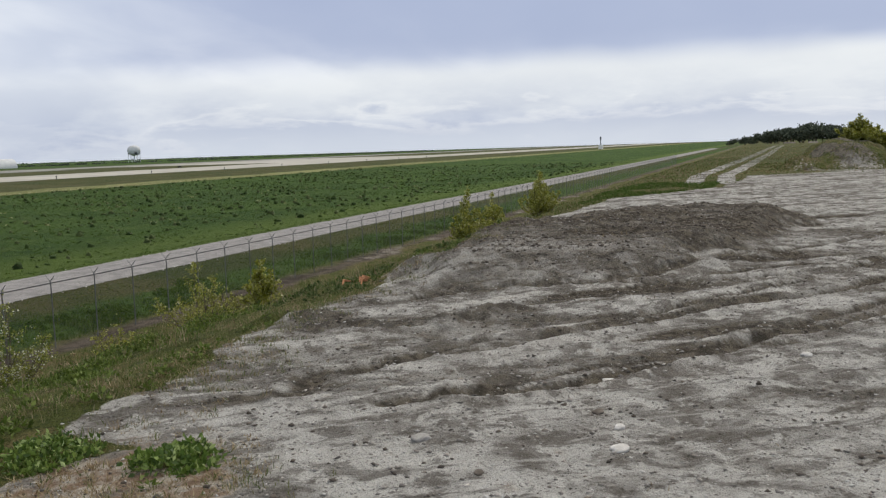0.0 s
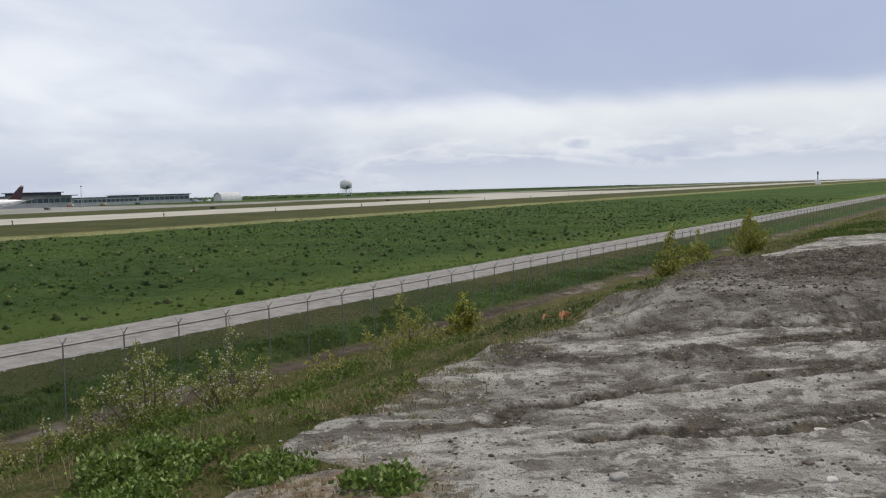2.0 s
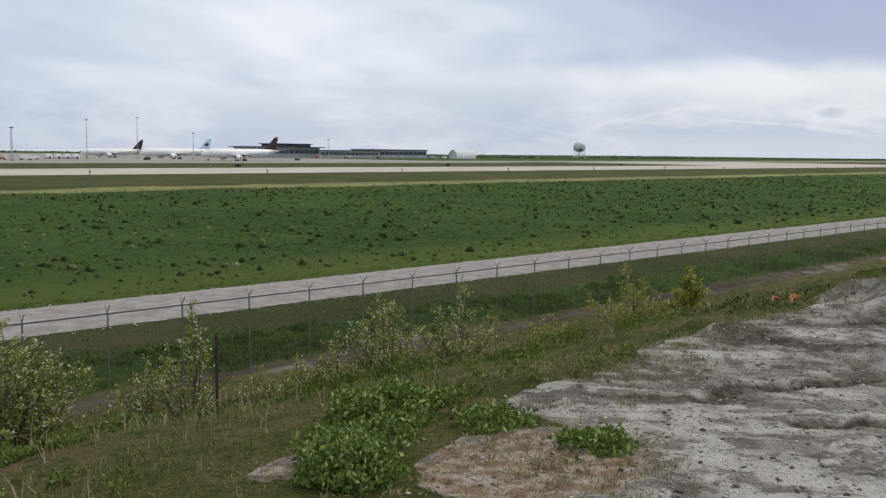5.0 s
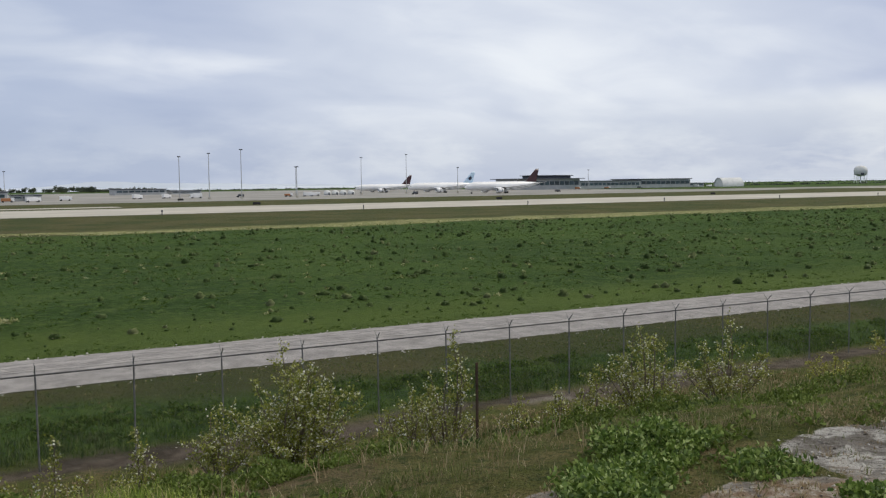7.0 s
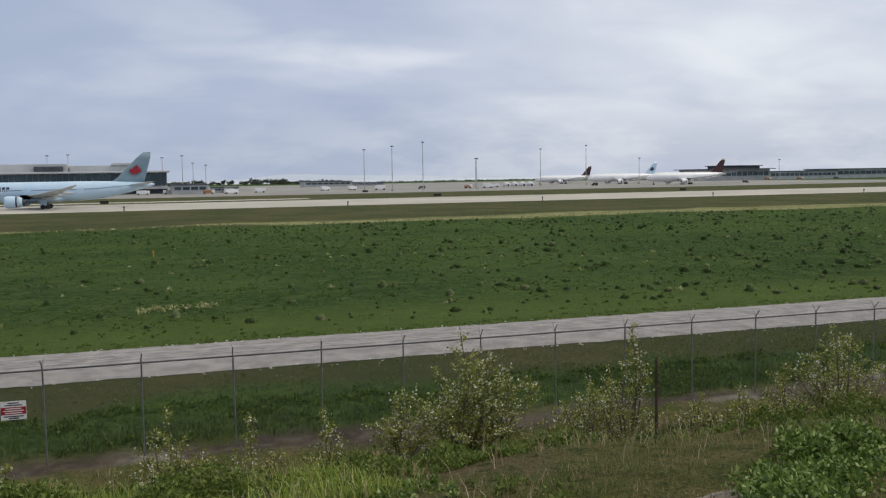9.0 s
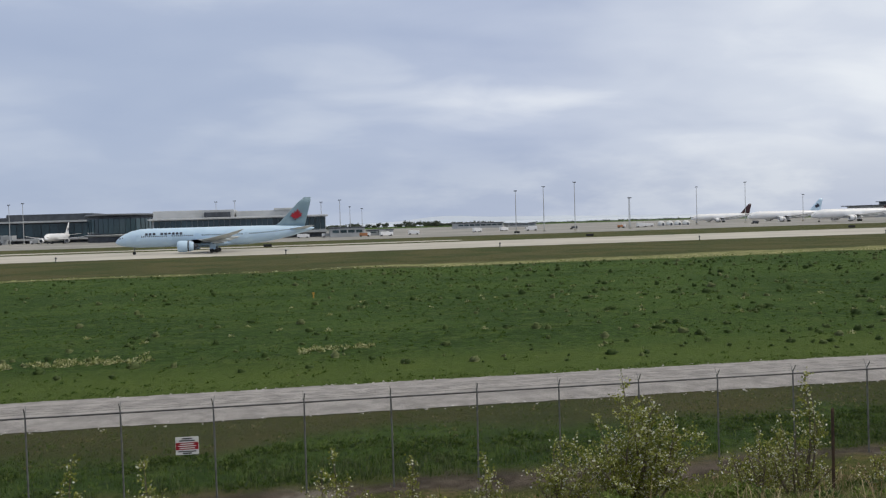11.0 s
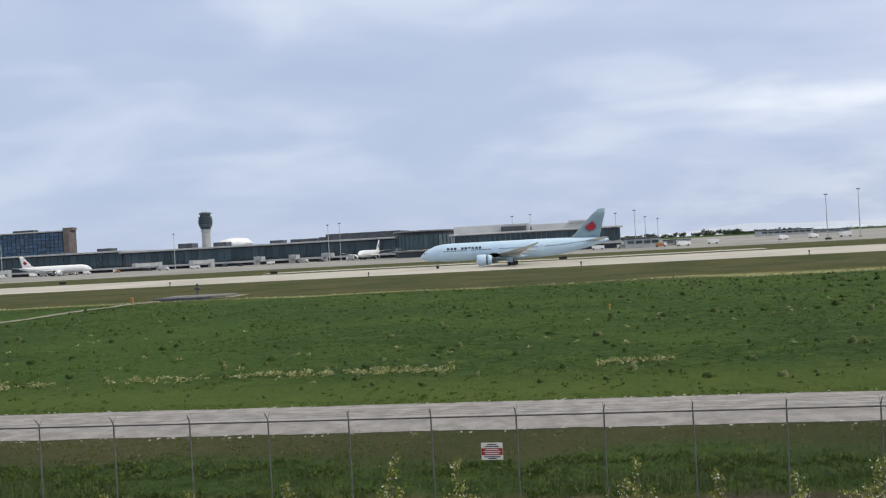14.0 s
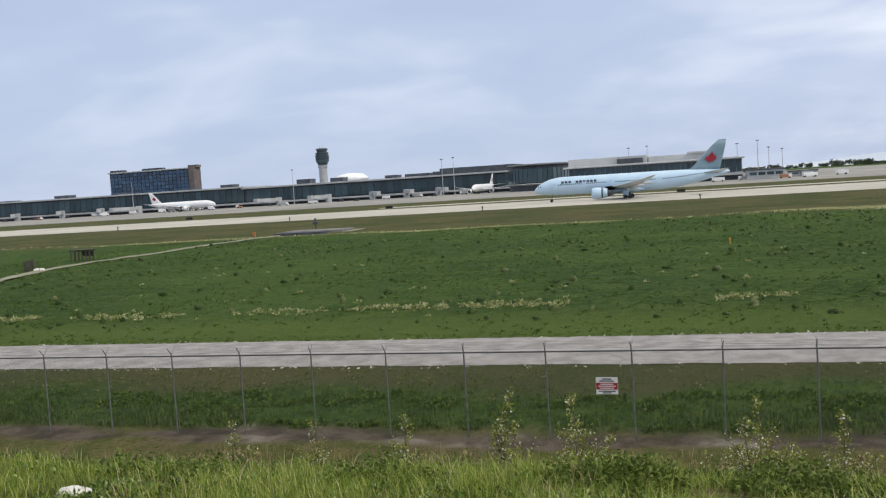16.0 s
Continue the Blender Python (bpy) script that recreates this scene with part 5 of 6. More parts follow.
def airliner(label, at, turn, size, paint, fin_paint, detail=True, group="", emblem=None):
    """A twin-engined wide-bodied airliner; its nose is at the origin and its length runs along +x."""
    a = thing("airliner", label, "aircraft", at, turn, group, size=size)
    body = smooth(part("fuselage", loft([circle(x, 0, z, r, r * 1.02, 28) for x, z, r in FUSELAGE]), paint, a))
    smooth(part("belly_fairing", loft([circle(x, 0, z, ry, rz, 20) for x, z, ry, rz in ((20.5, 3.0, 0.6, 0.2), (23, 2.85, 2.6, 0.85), (29, 2.75, 3.0, 1.0), (35, 2.85, 2.6, 0.8), (38.5, 3.1, 0.6, 0.2))]), paint, a))
    for s in (-1, 1):
        secs = [(21.5, 2.2, 3.5, 12.0, 0.13), (25.5, 8.0, 3.95, 8.2, 0.115), (30.5, 16.0, 4.75, 5.2, 0.10), (37.0, 26.0, 6.1, 2.6, 0.09), (39.6, 29.2, 6.8, 1.2, 0.08), (41.0, 30.1, 7.2, 0.35, 0.07)]
        w = smooth(part("wing", loft([airfoil(x, s * y, z, c, t) for x, y, z, c, t in secs]), MAT_WING if detail else paint, a, "pale grey swept wing"))
        for x, y, z, l in ((31.5, 9.0, 3.45, 5.0), (34.5, 14.5, 4.15, 4.2), (37.2, 20.0, 4.85, 3.4)):
            smooth(part("flap_fairing", loft([circle(x - 1.5, s * y, z, 0.06, 0.08, 8), circle(x, s * y, z - 0.1, 0.32, 0.42, 8), circle(x + l * 0.5, s * y, z - 0.05, 0.26, 0.34, 8), circle(x + l * 0.75, s * y, z + 0.1, 0.04, 0.05, 8)]), MAT_WING, w))
        engine(a, 20.2, s * 9.9, 2.35, paint)
        part("engine_pylon", loft([airfoil(23.0, s * 9.9, 3.2, 4.0, 0.09, 6), airfoil(24.5, s * 9.9, 4.2, 4.5, 0.07, 6)]), MAT_WING, a)
        smooth(part("tailplane", loft([airfoil(54.6, s * 1.0, 6.75, 5.6, 0.09), airfoil(60.6, s * 9.9, 7.7, 1.9, 0.08)]), MAT_WING if detail else paint, a))
        gear = part("main_gear_strut", tube([(30.6, s * 4.2, 3.0), (30.9, s * 4.9, 0.75)], [0.26, 0.18], 8), MAT_DARK, a, "dark main landing gear")
        part("gear_beam", tube([(30.1, s * 4.9, 0.66), (31.7, s * 4.9, 0.66)], [0.16, 0.16], 6), MAT_DARK, gear)
        part("gear_door", box((30.4, s * 5.35, 1.9), (1.9, 0.08, 1.9), bevel=0.02), paint, gear)
        for x in (30.15, 31.65):
            for dy in (-0.55, 0.55):
                wheel(gear, x, s * 4.9 + dy, 0.66, 0.66)
    fin = smooth(part("fin", loft([airfoil(48.5, 0, 7.3, 11.0, 0.055, upright=True), airfoil(51.3, 0, 8.8, 8.6, 0.075, upright=True), airfoil(57.4, 0, 15.2, 4.2, 0.08, upright=True), airfoil(59.6, 0, 17.0, 2.2, 0.07, upright=True)]), fin_paint, a, "swept tail fin"))
    ng = part("nose_gear_strut", tube([(5.9, 0, 3.0), (5.6, 0, 0.5)], [0.16, 0.12], 8), MAT_DARK, a, "dark nose landing gear")
    for dy in (-0.28, 0.28):
        wheel(ng, 5.6, dy, 0.5, 0.5, 0.3)
    for s in (-1, 1):
        rows = [(s, x, z, r) for x, z, r in ((1.75, 5.05, 1.25), (2.55, 5.20, 1.62))]
        for _, x, z, r in rows:
            part("cockpit_window", box((x, s * r * 0.78, z + 0.12), (0.75, 0.5, 0.42), s * radians(-28), 0.05), MAT_WINDOW, a)
    if emblem:
        for s in (-1, 1):
            bm = bmesh.new()
            tips = [(0, 1.9), (0.42, 0.95), (0.85, 1.2), (0.75, 0.35), (1.55, 0.65), (1.3, 0.05), (1.75, -0.25), (0.75, -0.85), (0.85, -1.15), (0.08, -1.0), (0.08, -1.6)]
            ring = tips + [(-u, v) for u, v in tips[::-1] if u]
            f = bm.faces.new([bm.verts.new((57.0 + u * 1.1 + 0.3 * v, s * 0.50, 11.3 + v * 1.05)) for u, v in ring])
            g = bmesh.ops.extrude_face_region(bm, geom=[f])
            bmesh.ops.translate(bm, verts=[v for v in g["geom"] if isinstance(v, bmesh.types.BMVert)], vec=(0, -s * 0.3, 0))
            bmesh.ops.recalc_face_normals(bm, faces=bm.faces)
            part("tail_emblem", bm, emblem, fin, "plain red leaf-shaped emblem")
    if detail:
        bm = box((0, 0, 0), (0.30, 0.05, 0.46), bevel=0.02)
        first = part("cabin_window", bm, MAT_WINDOW, a)
        first.matrix_basis = pose(8.5, -2.90, 5.62, 9)
        for s in (-1, 1):
            for k in range(76):
                x = 8.5 + 0.62 * k
                if 24.5 < x < 26.5 or 40 < x < 41.5 or 16.2 < x < 17.6:
                    continue
                rr = np.interp(x, [p[0] for p in FUSELAGE], [p[2] for p in FUSELAGE])
                zc = np.interp(x, [p[0] for p in FUSELAGE], [p[1] for p in FUSELAGE])
                dz = 0.45
                yy = math.sqrt(max(rr * rr - dz * dz, 0.1)) + 0.005
                shared("cabin_window", first.data, a, pose(x, s * yy, zc + dz, -s * 9))
        for s in (-1, 1):
            for k in range(10):
                if k == 3:
                    continue
                part("title_bar", box((9.9 + 1.18 * k, s * 2.80, 6.38), (0.78, 0.12, 0.72), 0), MAT_NAVY, a, "dark title bar")
            for x in (7.3, 17.0, 25.4, 40.8, 50.6):
                rr = np.interp(x, [p[0] for p in FUSELAGE], [p[2] for p in FUSELAGE])
                zc = np.interp(x, [p[0] for p in FUSELAGE], [p[1] for p in FUSELAGE])
                part("cabin_door", box((x, s * (rr - 0.06), zc + 0.1), (1.05, 0.16, 1.9), 0, 0.03), MAT_ICE, a)
    return a


RUN_Z = 0.94
airliner("pale ice-blue twin-engined airliner with a red tail emblem on the runway", (-52.9, 312, RUN_Z), 0, 1.0, MAT_ICE, MAT_FIN, True, emblem=MAT_RED)
AP_Z = 0.96
airliner("white parked airliner with a dark maroon tail", (331, 560, AP_Z), 0, 1.0, MAT_JETWHITE, MAT_DARKRED, False, "parked airliners")
airliner("white parked airliner with a pale emblazoned tail", (333, 650, AP_Z), 0, 0.98, MAT_JETWHITE, MAT_ICE, False, "parked airliners", emblem=MAT_NAVY)
airliner("smaller white parked airliner with a dark maroon tail", (331, 745, AP_Z), 0, 0.88, MAT_JETWHITE, MAT_DARKRED, False, "parked airliners")
airliner("white airliner with a red tail emblem parked at the terminal", (-386, 695, AP_Z), 180, 1.0, MAT_JETWHITE, MAT_WHITE, False, "parked airliners", emblem=MAT_RED)
airliner("white airliner parked nose-out before the terminal", (-163, 672, AP_Z), 86, 0.88, MAT_JETWHITE, MAT_WHITE, False, "parked airliners", emblem=MAT_NAVY)


# ---- terminal and airport buildings ----
def glazed_wall(parent, x0, x1, y, z0, z1, pane_w, mat, gap=0.25, rows=1):
    """A row of panes, each a piece of its own, with mullions between."""
    n = max(1, round((x1 - x0) / pane_w))
    w, hz = (x1 - x0) / n, (z1 - z0) / rows
    first = None
    for k in range(n):
        for j in range(rows):
            m = pose(x0 + (k + 0.5) * w, y, z0 + (j + 0.5) * hz)
            if first is None:
                first = part("pane", box((0, 0, 0), (w - gap, 0.3, hz - gap), bevel=0.03), mat, parent)
                first.matrix_basis = m
            else:
                shared("pane", first.data, parent, m)


def block(parent, name, x0, x1, y0, y1, z0, z1, mat, label="", bevel=0.15):
    return part(name, box(((x0 + x1) / 2, (y0 + y1) / 2, (z0 + z1) / 2), (x1 - x0, y1 - y0, z1 - z0), 0, bevel), mat, parent, label)


def set_back(ob, k):
    """Moves a building back along the lines of sight from the crest, growing with its distance."""
    eye = Vector((2.8, 0.4, 8.73))
    ob.matrix_basis = Matrix.Translation(eye * (1 - k) + ob.location * k) @ Matrix.Scale(k, 4)


def build_terminal():
    t = thing("terminal_pier", "long glazed terminal pier with a grey metal roof", "terminal", (0, 0, 0.9))
    block(t, "wall", -77, 22, 561, 600, 0, 14.0, MAT_CLAD)
    block(t, "dark_base", -77, 22, 560.2, 561.5, 0, 3.4, MAT_DARK, "dark ground-floor band below the canopy")
    block(t, "canopy", -78, 23, 557.5, 562, 3.6, 4.9, MAT_CLAD, "grey canopy band")
    glazed_wall(t, -76, 21.8, 560.6, 5.4, 12.6, 3.1, MAT_GLASS)
    block(t, "roof", -79, 23.5, 557.5, 602, 12.9, 13.8, MAT_ROOF, "pale overhanging roof edge")
    block(t, "penthouse", -77, -31, 566, 595, 13.8, 18.4, MAT_ROOF, "pale grey plant room")
    block(t, "penthouse", -30, 8, 570, 595, 13.8, 17.4, MAT_ROOF, "pale grey plant room")
    block(t, "penthouse", -8, 8, 569, 596, 17.4, 18.6, MAT_ROOF)
    block(t, "roof_plant", -48, -33, 563.5, 566, 14.0, 17.0, MAT_DARK, "dark rooftop machinery")
    set_back(t, 1.12)
    t = thing("terminal_rotunda", "dark glazed rounded terminal hall", "terminal", (-98, 586, 0.9))
    n = 40
    ring = lambda k, z, s: [(s * 19.5 * math.cos(2 * math.pi * j / n), s * 26 * math.sin(2 * math.pi * j / n), z) for j in range(n)]
    part("wall", loft([ring(0, 0, 0.97), ring(0, 16.2, 0.97)]), MAT_DARK, t)
    part("roof", loft([ring(0, 16.0, 1.0), ring(0, 16.8, 1.06), ring(0, 17.6, 1.0)]), MAT_DARK, t, "dark rounded roof")
    first = None
    for j in range(n):
        if math.sin(2 * math.pi * (j + 0.5) / n) > 0.25:
            continue
        a = 2 * math.pi * (j + 0.5) / n
        px, py = 19.5 * math.cos(a), 26 * math.sin(a)
        tang = math.degrees(math.atan2(26 * math.cos(a), -19.5 * math.sin(a)))
        m = pose(px * 0.985, py * 0.985, 10.5, 0, 0, tang)
        if first is None:
            first = part("pane", box((0, 0, 0), (2.9, 0.3, 8.4), bevel=0.03), MAT_GLASS, t)
            first.matrix_basis = m
        else:
            shared("pane", first.data, t, m)
    part("canopy", loft([ring(0, 4.6, 1.02), ring(0, 5.4, 1.08), ring(0, 5.8, 1.02)]), MAT_CLAD, t, "grey canopy band")
    set_back(t, 1.2)
    t = thing("terminal_concourse", "long low glazed airport concourse with a pale roof edge", "terminal", (0, 0, 0.9))
    for x0, x1, top in ((-310, -118, 14.6), (-700, -310, 15.6)):
        block(t, "wall", x0, x1, 602, 640, 0, top - 0.6, MAT_DARK)
        block(t, "roof", x0 - 1, x1 + 1, 597, 642, top - 0.6, top + 0.5, MAT_CLAD, "pale grey roof edge")
        glazed_wall(t, x0 + 1, x1 - 1, 601.5, 5.2, top - 1.2, 4.8, MAT_GLASS)
        block(t, "canopy", x0, x1, 596.5, 602, 3.4, 4.6, MAT_CLAD, "grey canopy band")
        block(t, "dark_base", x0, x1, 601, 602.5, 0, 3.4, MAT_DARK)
    rr = random.Random(8)
    for x in (-270, -245, -205, -186, -168, -140, -330, -362, -420, -470, -520):
        w = rr.uniform(4, 9)
        block(t, "roof_plant", x - w, x + w, 612, 622, 15.2, 15.2 + rr.uniform(1.6, 3.4), MAT_DARK, "dark rooftop plant room")
    block(t, "upper_hall", -168, -118, 604, 640, 14.6, 19.2, MAT_DARK, "raised dark hall")
    smooth(part("white_roof_dome", loft([circle(x, 650, 17, r, r * 0.45, 20) for x, r in ((-262, 0.4), (-258, 7), (-250, 10), (-240, 8), (-235, 0.5))]), MAT_WHITE, t, "white curved tent roof"))
    set_back(t, 1.25)


build_terminal()


def build_hotel():
    h = thing("hotel_block", "long dark blue glazed hotel block with brown end wall", "hotel", (0, 0, 0.9))
    block(h, "wall", -594, -501, 852, 863, 0, 41.5, MAT_DARK)
    block(h, "end_wall", -501, -495, 850, 864, 0, 42.5, MAT_BROWN, "brown clad end wall")
    glazed_wall(h, -593, -502, 851.4, 8.5, 40.5, 4.6, MAT_BLUEGLASS, 0.7, 9)
    block(h, "roof", -595, -500, 850, 865, 41.2, 42.4, MAT_CLAD, "pale roof edge")
    for x0, x1, z in ((-594, -580, 44.6), (-556, -534, 44.4), (-503, -493, 44.8)):
        block(h, "roof_plant", x0, x1, 853, 862, 42.2, z, MAT_BROWN if x0 > -520 else MAT_DARK)


build_hotel()


def build_control_tower():
    t = thing("control_tower", "tall airport control tower with a dark stacked cab", "control tower", (-354.5, 850, 0.9))
    lathe = lambda rows, n=20: loft([circle(0, 0, 0, 1, 1, 4)] and [[(r * math.cos(2 * math.pi * k / n), r * math.sin(2 * math.pi * k / n), z) for k in range(n)] for z, r in rows])
    part("shaft", lathe([(0, 4.4), (36, 3.9)]), MAT_CLAD, t, "pale concrete shaft")
    part("collar", lathe([(32.5, 4.6), (34.5, 4.8)]), MAT_CLAD, t)
    for k in range(5):
        z = 35.2 + 2.35 * k
        r = (5.0, 6.3, 6.6, 6.6, 6.2)[k]
        part("cab_storey", lathe([(z, r * 0.96), (z + 1.5, r), (z + 2.0, r)]), MAT_GLASS, t, "dark glazed storey")
        part("cab_band", lathe([(z + 1.95, r + 0.35), (z + 2.4, r + 0.35)]), MAT_DARK, t)
    part("top_cab", lathe([(46.9, 4.6), (49.8, 5.4)]), MAT_GLASS, t, "dark glazed top cab")
    part("roof", lathe([(49.7, 5.9), (50.6, 5.6), (51.3, 3.6)]), MAT_DARK, t)
    part("antenna", tube([(1, 0, 51), (1, 0, 54.5)], [0.12, 0.06], 6), MAT_DARK, t)
    part("antenna", tube([(-2, 0, 51), (-2, 0, 53.4)], [0.12, 0.06], 6), MAT_DARK, t)


build_control_tower()


def build_hangar():
    h = thing("fabric_hangar", "white arched fabric hangar with an open end", "hangar", (775.7, 757.3, 0.9), -12)
    n = 14
    arch = lambda x, s: [(x, 9 + 9 * s * math.cos(math.pi * k / n), 9.8 * s * math.sin(math.pi * k / n)) for k in range(n + 1)]
    bm = bmesh.new()
    rows = [[bm.verts.new(p) for p in arch(x, s)] for x, s in ((0, 1), (9, 1), (18, 1), (27, 1))] + [[bm.verts.new(p) for p in arch(27, 0.94)]] + [[bm.verts.new(p) for p in arch(0.5, 0.94)]]
    for a, b in zip(rows, rows[1:]):
        for k in range(n):
            bm.faces.new((a[k], a[k + 1], b[k + 1], b[k]))
    part("fabric_shell", bm, MAT_FABRIC, h)
    part("end_wall", loft([arch(0.8, 0.93), arch(1.0, 0.93)]), MAT_FABRIC, h)
    part("dark_doorway", box((25, 9, 2.6), (0.4, 9, 5.2)), MAT_DARK, h, "dark open doorway")


build_hangar()


def low_building(label, x0, x1, y0, y1, hgt, bays, roof=1.2, wall=None):
    b = thing("airport_building", label, "building", (0, 0, 0.9), group="low airport buildings")
    block(b, "wall", x0, x1, y0, y1, 0, hgt - 0.6, wall or MAT_CLAD)
    block(b, "roof", x0 - roof, x1 + roof, y0 - roof, y1 + roof, hgt - 0.7, hgt, MAT_DARK, "flat dark roof")
    if bays:
        glazed_wall(b, x0 + 1, x1 - 1, y0 - 0.1, hgt * 0.35, hgt * 0.78, (x1 - x0) / bays, MAT_GLASS, 0.9)
    return b


low_building("flat-roofed dark terminal wing", 508, 582, 760, 800, 11.0, 12, 4)
low_building("raised dark roof structure behind the wing", 540, 582, 775, 800, 14.2, 0, 2, MAT_DARK)
low_building("long low dark glazed airport building", 584, 662, 762, 800, 8.2, 14, 1)
low_building("dark flat-roofed hangar building", 664, 734, 764, 810, 9.6, 10, 1.5)
low_building("low pale shed near the apron", 736, 760, 770, 790, 4.6, 3, 0.5)
low_building("low pale hall at the far apron edge", 160, 206, 900, 930, 5.6, 8, 0.8)
low_building("small pale shed at the far apron edge", 212, 240, 905, 925, 3.6, 4, 0.5)
low_building("low pale service building beside the pier", 25, 46, 575, 600, 6.0, 4, 0.6)
low_building("low grey gatehouse by the apron", 50, 66, 600, 615, 3.8, 3, 0.4)


def build_ball_tower():
    t = thing("water_tower", "pale grey round tank on slender white steel legs", "water tower", (1194, 900, 0.4))
    prof = [(10.5, 2.0), (11.5, 6.0), (14.0, 8.9), (18.0, 9.6), (22.0, 8.8), (25.0, 5.5), (26.0, 0.6)]
    n = 20
    smooth(part("tank", loft([[(r * math.cos(2 * math.pi * k / n), r * math.sin(2 * math.pi * k / n), z) for k in range(n)] for z, r in prof]), MAT_FABRIC, t, "pale grey round tank"))
    part("walkway", loft([[(r * math.cos(2 * math.pi * k / n), r * math.sin(2 * math.pi * k / n), z) for k in range(n)] for z, r in ((13.0, 9.3), (13.8, 9.6))]), MAT_CLAD, t, "grey walkway ring")
    part("hatch", box((-5.5, -7.4, 13.6), (4.0, 2.4, 3.4), radians(-40), 0.3), MAT_DARK, t, "dark hatch under the tank")
    for a in range(6):
        c, s = math.cos(a * math.pi / 3), math.sin(a * math.pi / 3)
        part("leg", tube([(8.6 * c, 8.6 * s, 0), (8.2 * c, 8.2 * s, 13)], [0.45, 0.4], 6), MAT_WHITE, t)
    part("riser", tube([(0, 0, 0), (0, 0, 11)], [1.0, 1.0], 10), MAT_WHITE, t)


build_ball_tower()


def light_mast(x, y, h, group="apron light masts"):
    m = thing("light_mast", "tall thin steel apron floodlight mast", "light mast", (x, y, 0.9), group=group)
    part("pole", tube([(0, 0, 0), (0, 0, h)], [0.30, 0.16], 8), MAT_CLAD, m)
    head = part("lamp_ring", box((0, 0, h), (1.9, 0.6, 0.35), 0, 0.06), MAT_DARK, m, "floodlight head")
    for k in range(-2, 3):
        part("floodlight", box((k * 0.42, -0.4, h - 0.2), (0.3, 0.35, 0.4), 0, 0.05), MAT_DARK, head)
    part("base", box((0, 0, 0.6), (1.4, 1.4, 1.2), 0, 0.1), MAT_CONCRETE, m)


for x, y, h in ((132.3, 540, 24.4), (149.2, 540, 26.4), (168.2, 540, 28.7), (202.3, 540, 18.6), (238.5, 640, 20.5), (289.5, 640, 27.1), (326.8, 640, 29.7), (371.8, 640, 19.7), (499.5, 640, 17.3), (22.0, 640, 23.1), (34.5, 640, 24.3),
                (46, 720, 21), (58, 760, 20), (-47, 640, 25), (-36, 660, 26), (-182, 660, 27), (-176, 670, 28), (-300, 660, 27), (-440, 660, 27)):
    light_mast(x, y, h)

am = thing("approach_mast", "thin lattice mast with a pale cabinet on the field", "mast", (1100, 185, 0.5))
part("pole", tube([(0, 0, 0), (0, 0, 15)], [0.7, 0.5], 6), MAT_DARK, am)
part("cabinet", box((0, 0, 3), (5, 5, 5), 0, 0.2), MAT_WHITE, am, "pale equipment cabinet")
part("antenna_head", box((0, 0, 13), (1.6, 1.6, 3.5), 0, 0.2), MAT_DARK, am)


def jet_bridge(x, y, ln):
    j = thing("jet_bridge", "pale grey boarding bridge on steel legs", "jet bridge", (x, y, 0.92), -20 if x > -100 else (-60 if x % 3 else -115), group="boarding bridges")
    part("tunnel", box((ln / 2, 0, 5.0), (ln, 3.0, 2.8), 0, 0.15), MAT_CLAD, j)
    part("rotunda", tube([(0, 0, 0), (0, 0, 6.8)], [2.6, 2.6], 12), MAT_CLAD, j, "round bridge head")
    part("cab", box((ln + 1.6, -0.3, 5.0), (3.6, 3.6, 3.2), 0.3, 0.15), MAT_CLAD, j)
    for dy in (-1.2, 1.2):
        part("leg", tube([(ln * 0.8, dy, 0), (ln * 0.8, dy, 3.8)], [0.22, 0.22], 6), MAT_DARK, j)
    part("stair", box((ln * 0.92, -2.2, 2.0), (3.2, 0.9, 0.25), 0, 0.03), MAT_DARK, j)


for x, y, ln in ((-26, 612, 26), (-84, 612, 15), (-36, 614, 9), (-8, 610, 20), (-205, 728, 22), (-232, 728, 18), (-262, 730, 24), (-300, 728, 18), (-345, 728, 22), (-430, 730, 22), (-480, 728, 24), (-520, 730, 18), (-560, 728, 20), (-610, 730, 20)):
    jet_bridge(x, y, ln)


# ---- apron vehicles ----
def service_truck(x, y, turn, body, ln, hh, label, cab=True):
    v = thing("service_vehicle", label, "vehicle", (x, y, 0.92), turn, "vehicles on the apron")
    part("body", box((0, 0, 0.6 + hh / 2), (ln, 2.3, hh), 0, 0.12), body, v)
    if cab:
        c = part("cab", box((ln / 2 + 0.9, 0, 1.5), (1.8, 2.2, 1.9), 0, 0.2), MAT_WHITE, v)
        part("windscreen", box((ln / 2 + 1.75, 0, 1.85), (0.16, 1.9, 0.8), 0, 0.03), MAT_WINDOW, c)
    for a in (-ln / 2 + 0.8, ln / 2 + 0.4):
        for s in (-1, 1):
            wheel(v, a, s * 1.05, 0.5, 0.5, 0.35)


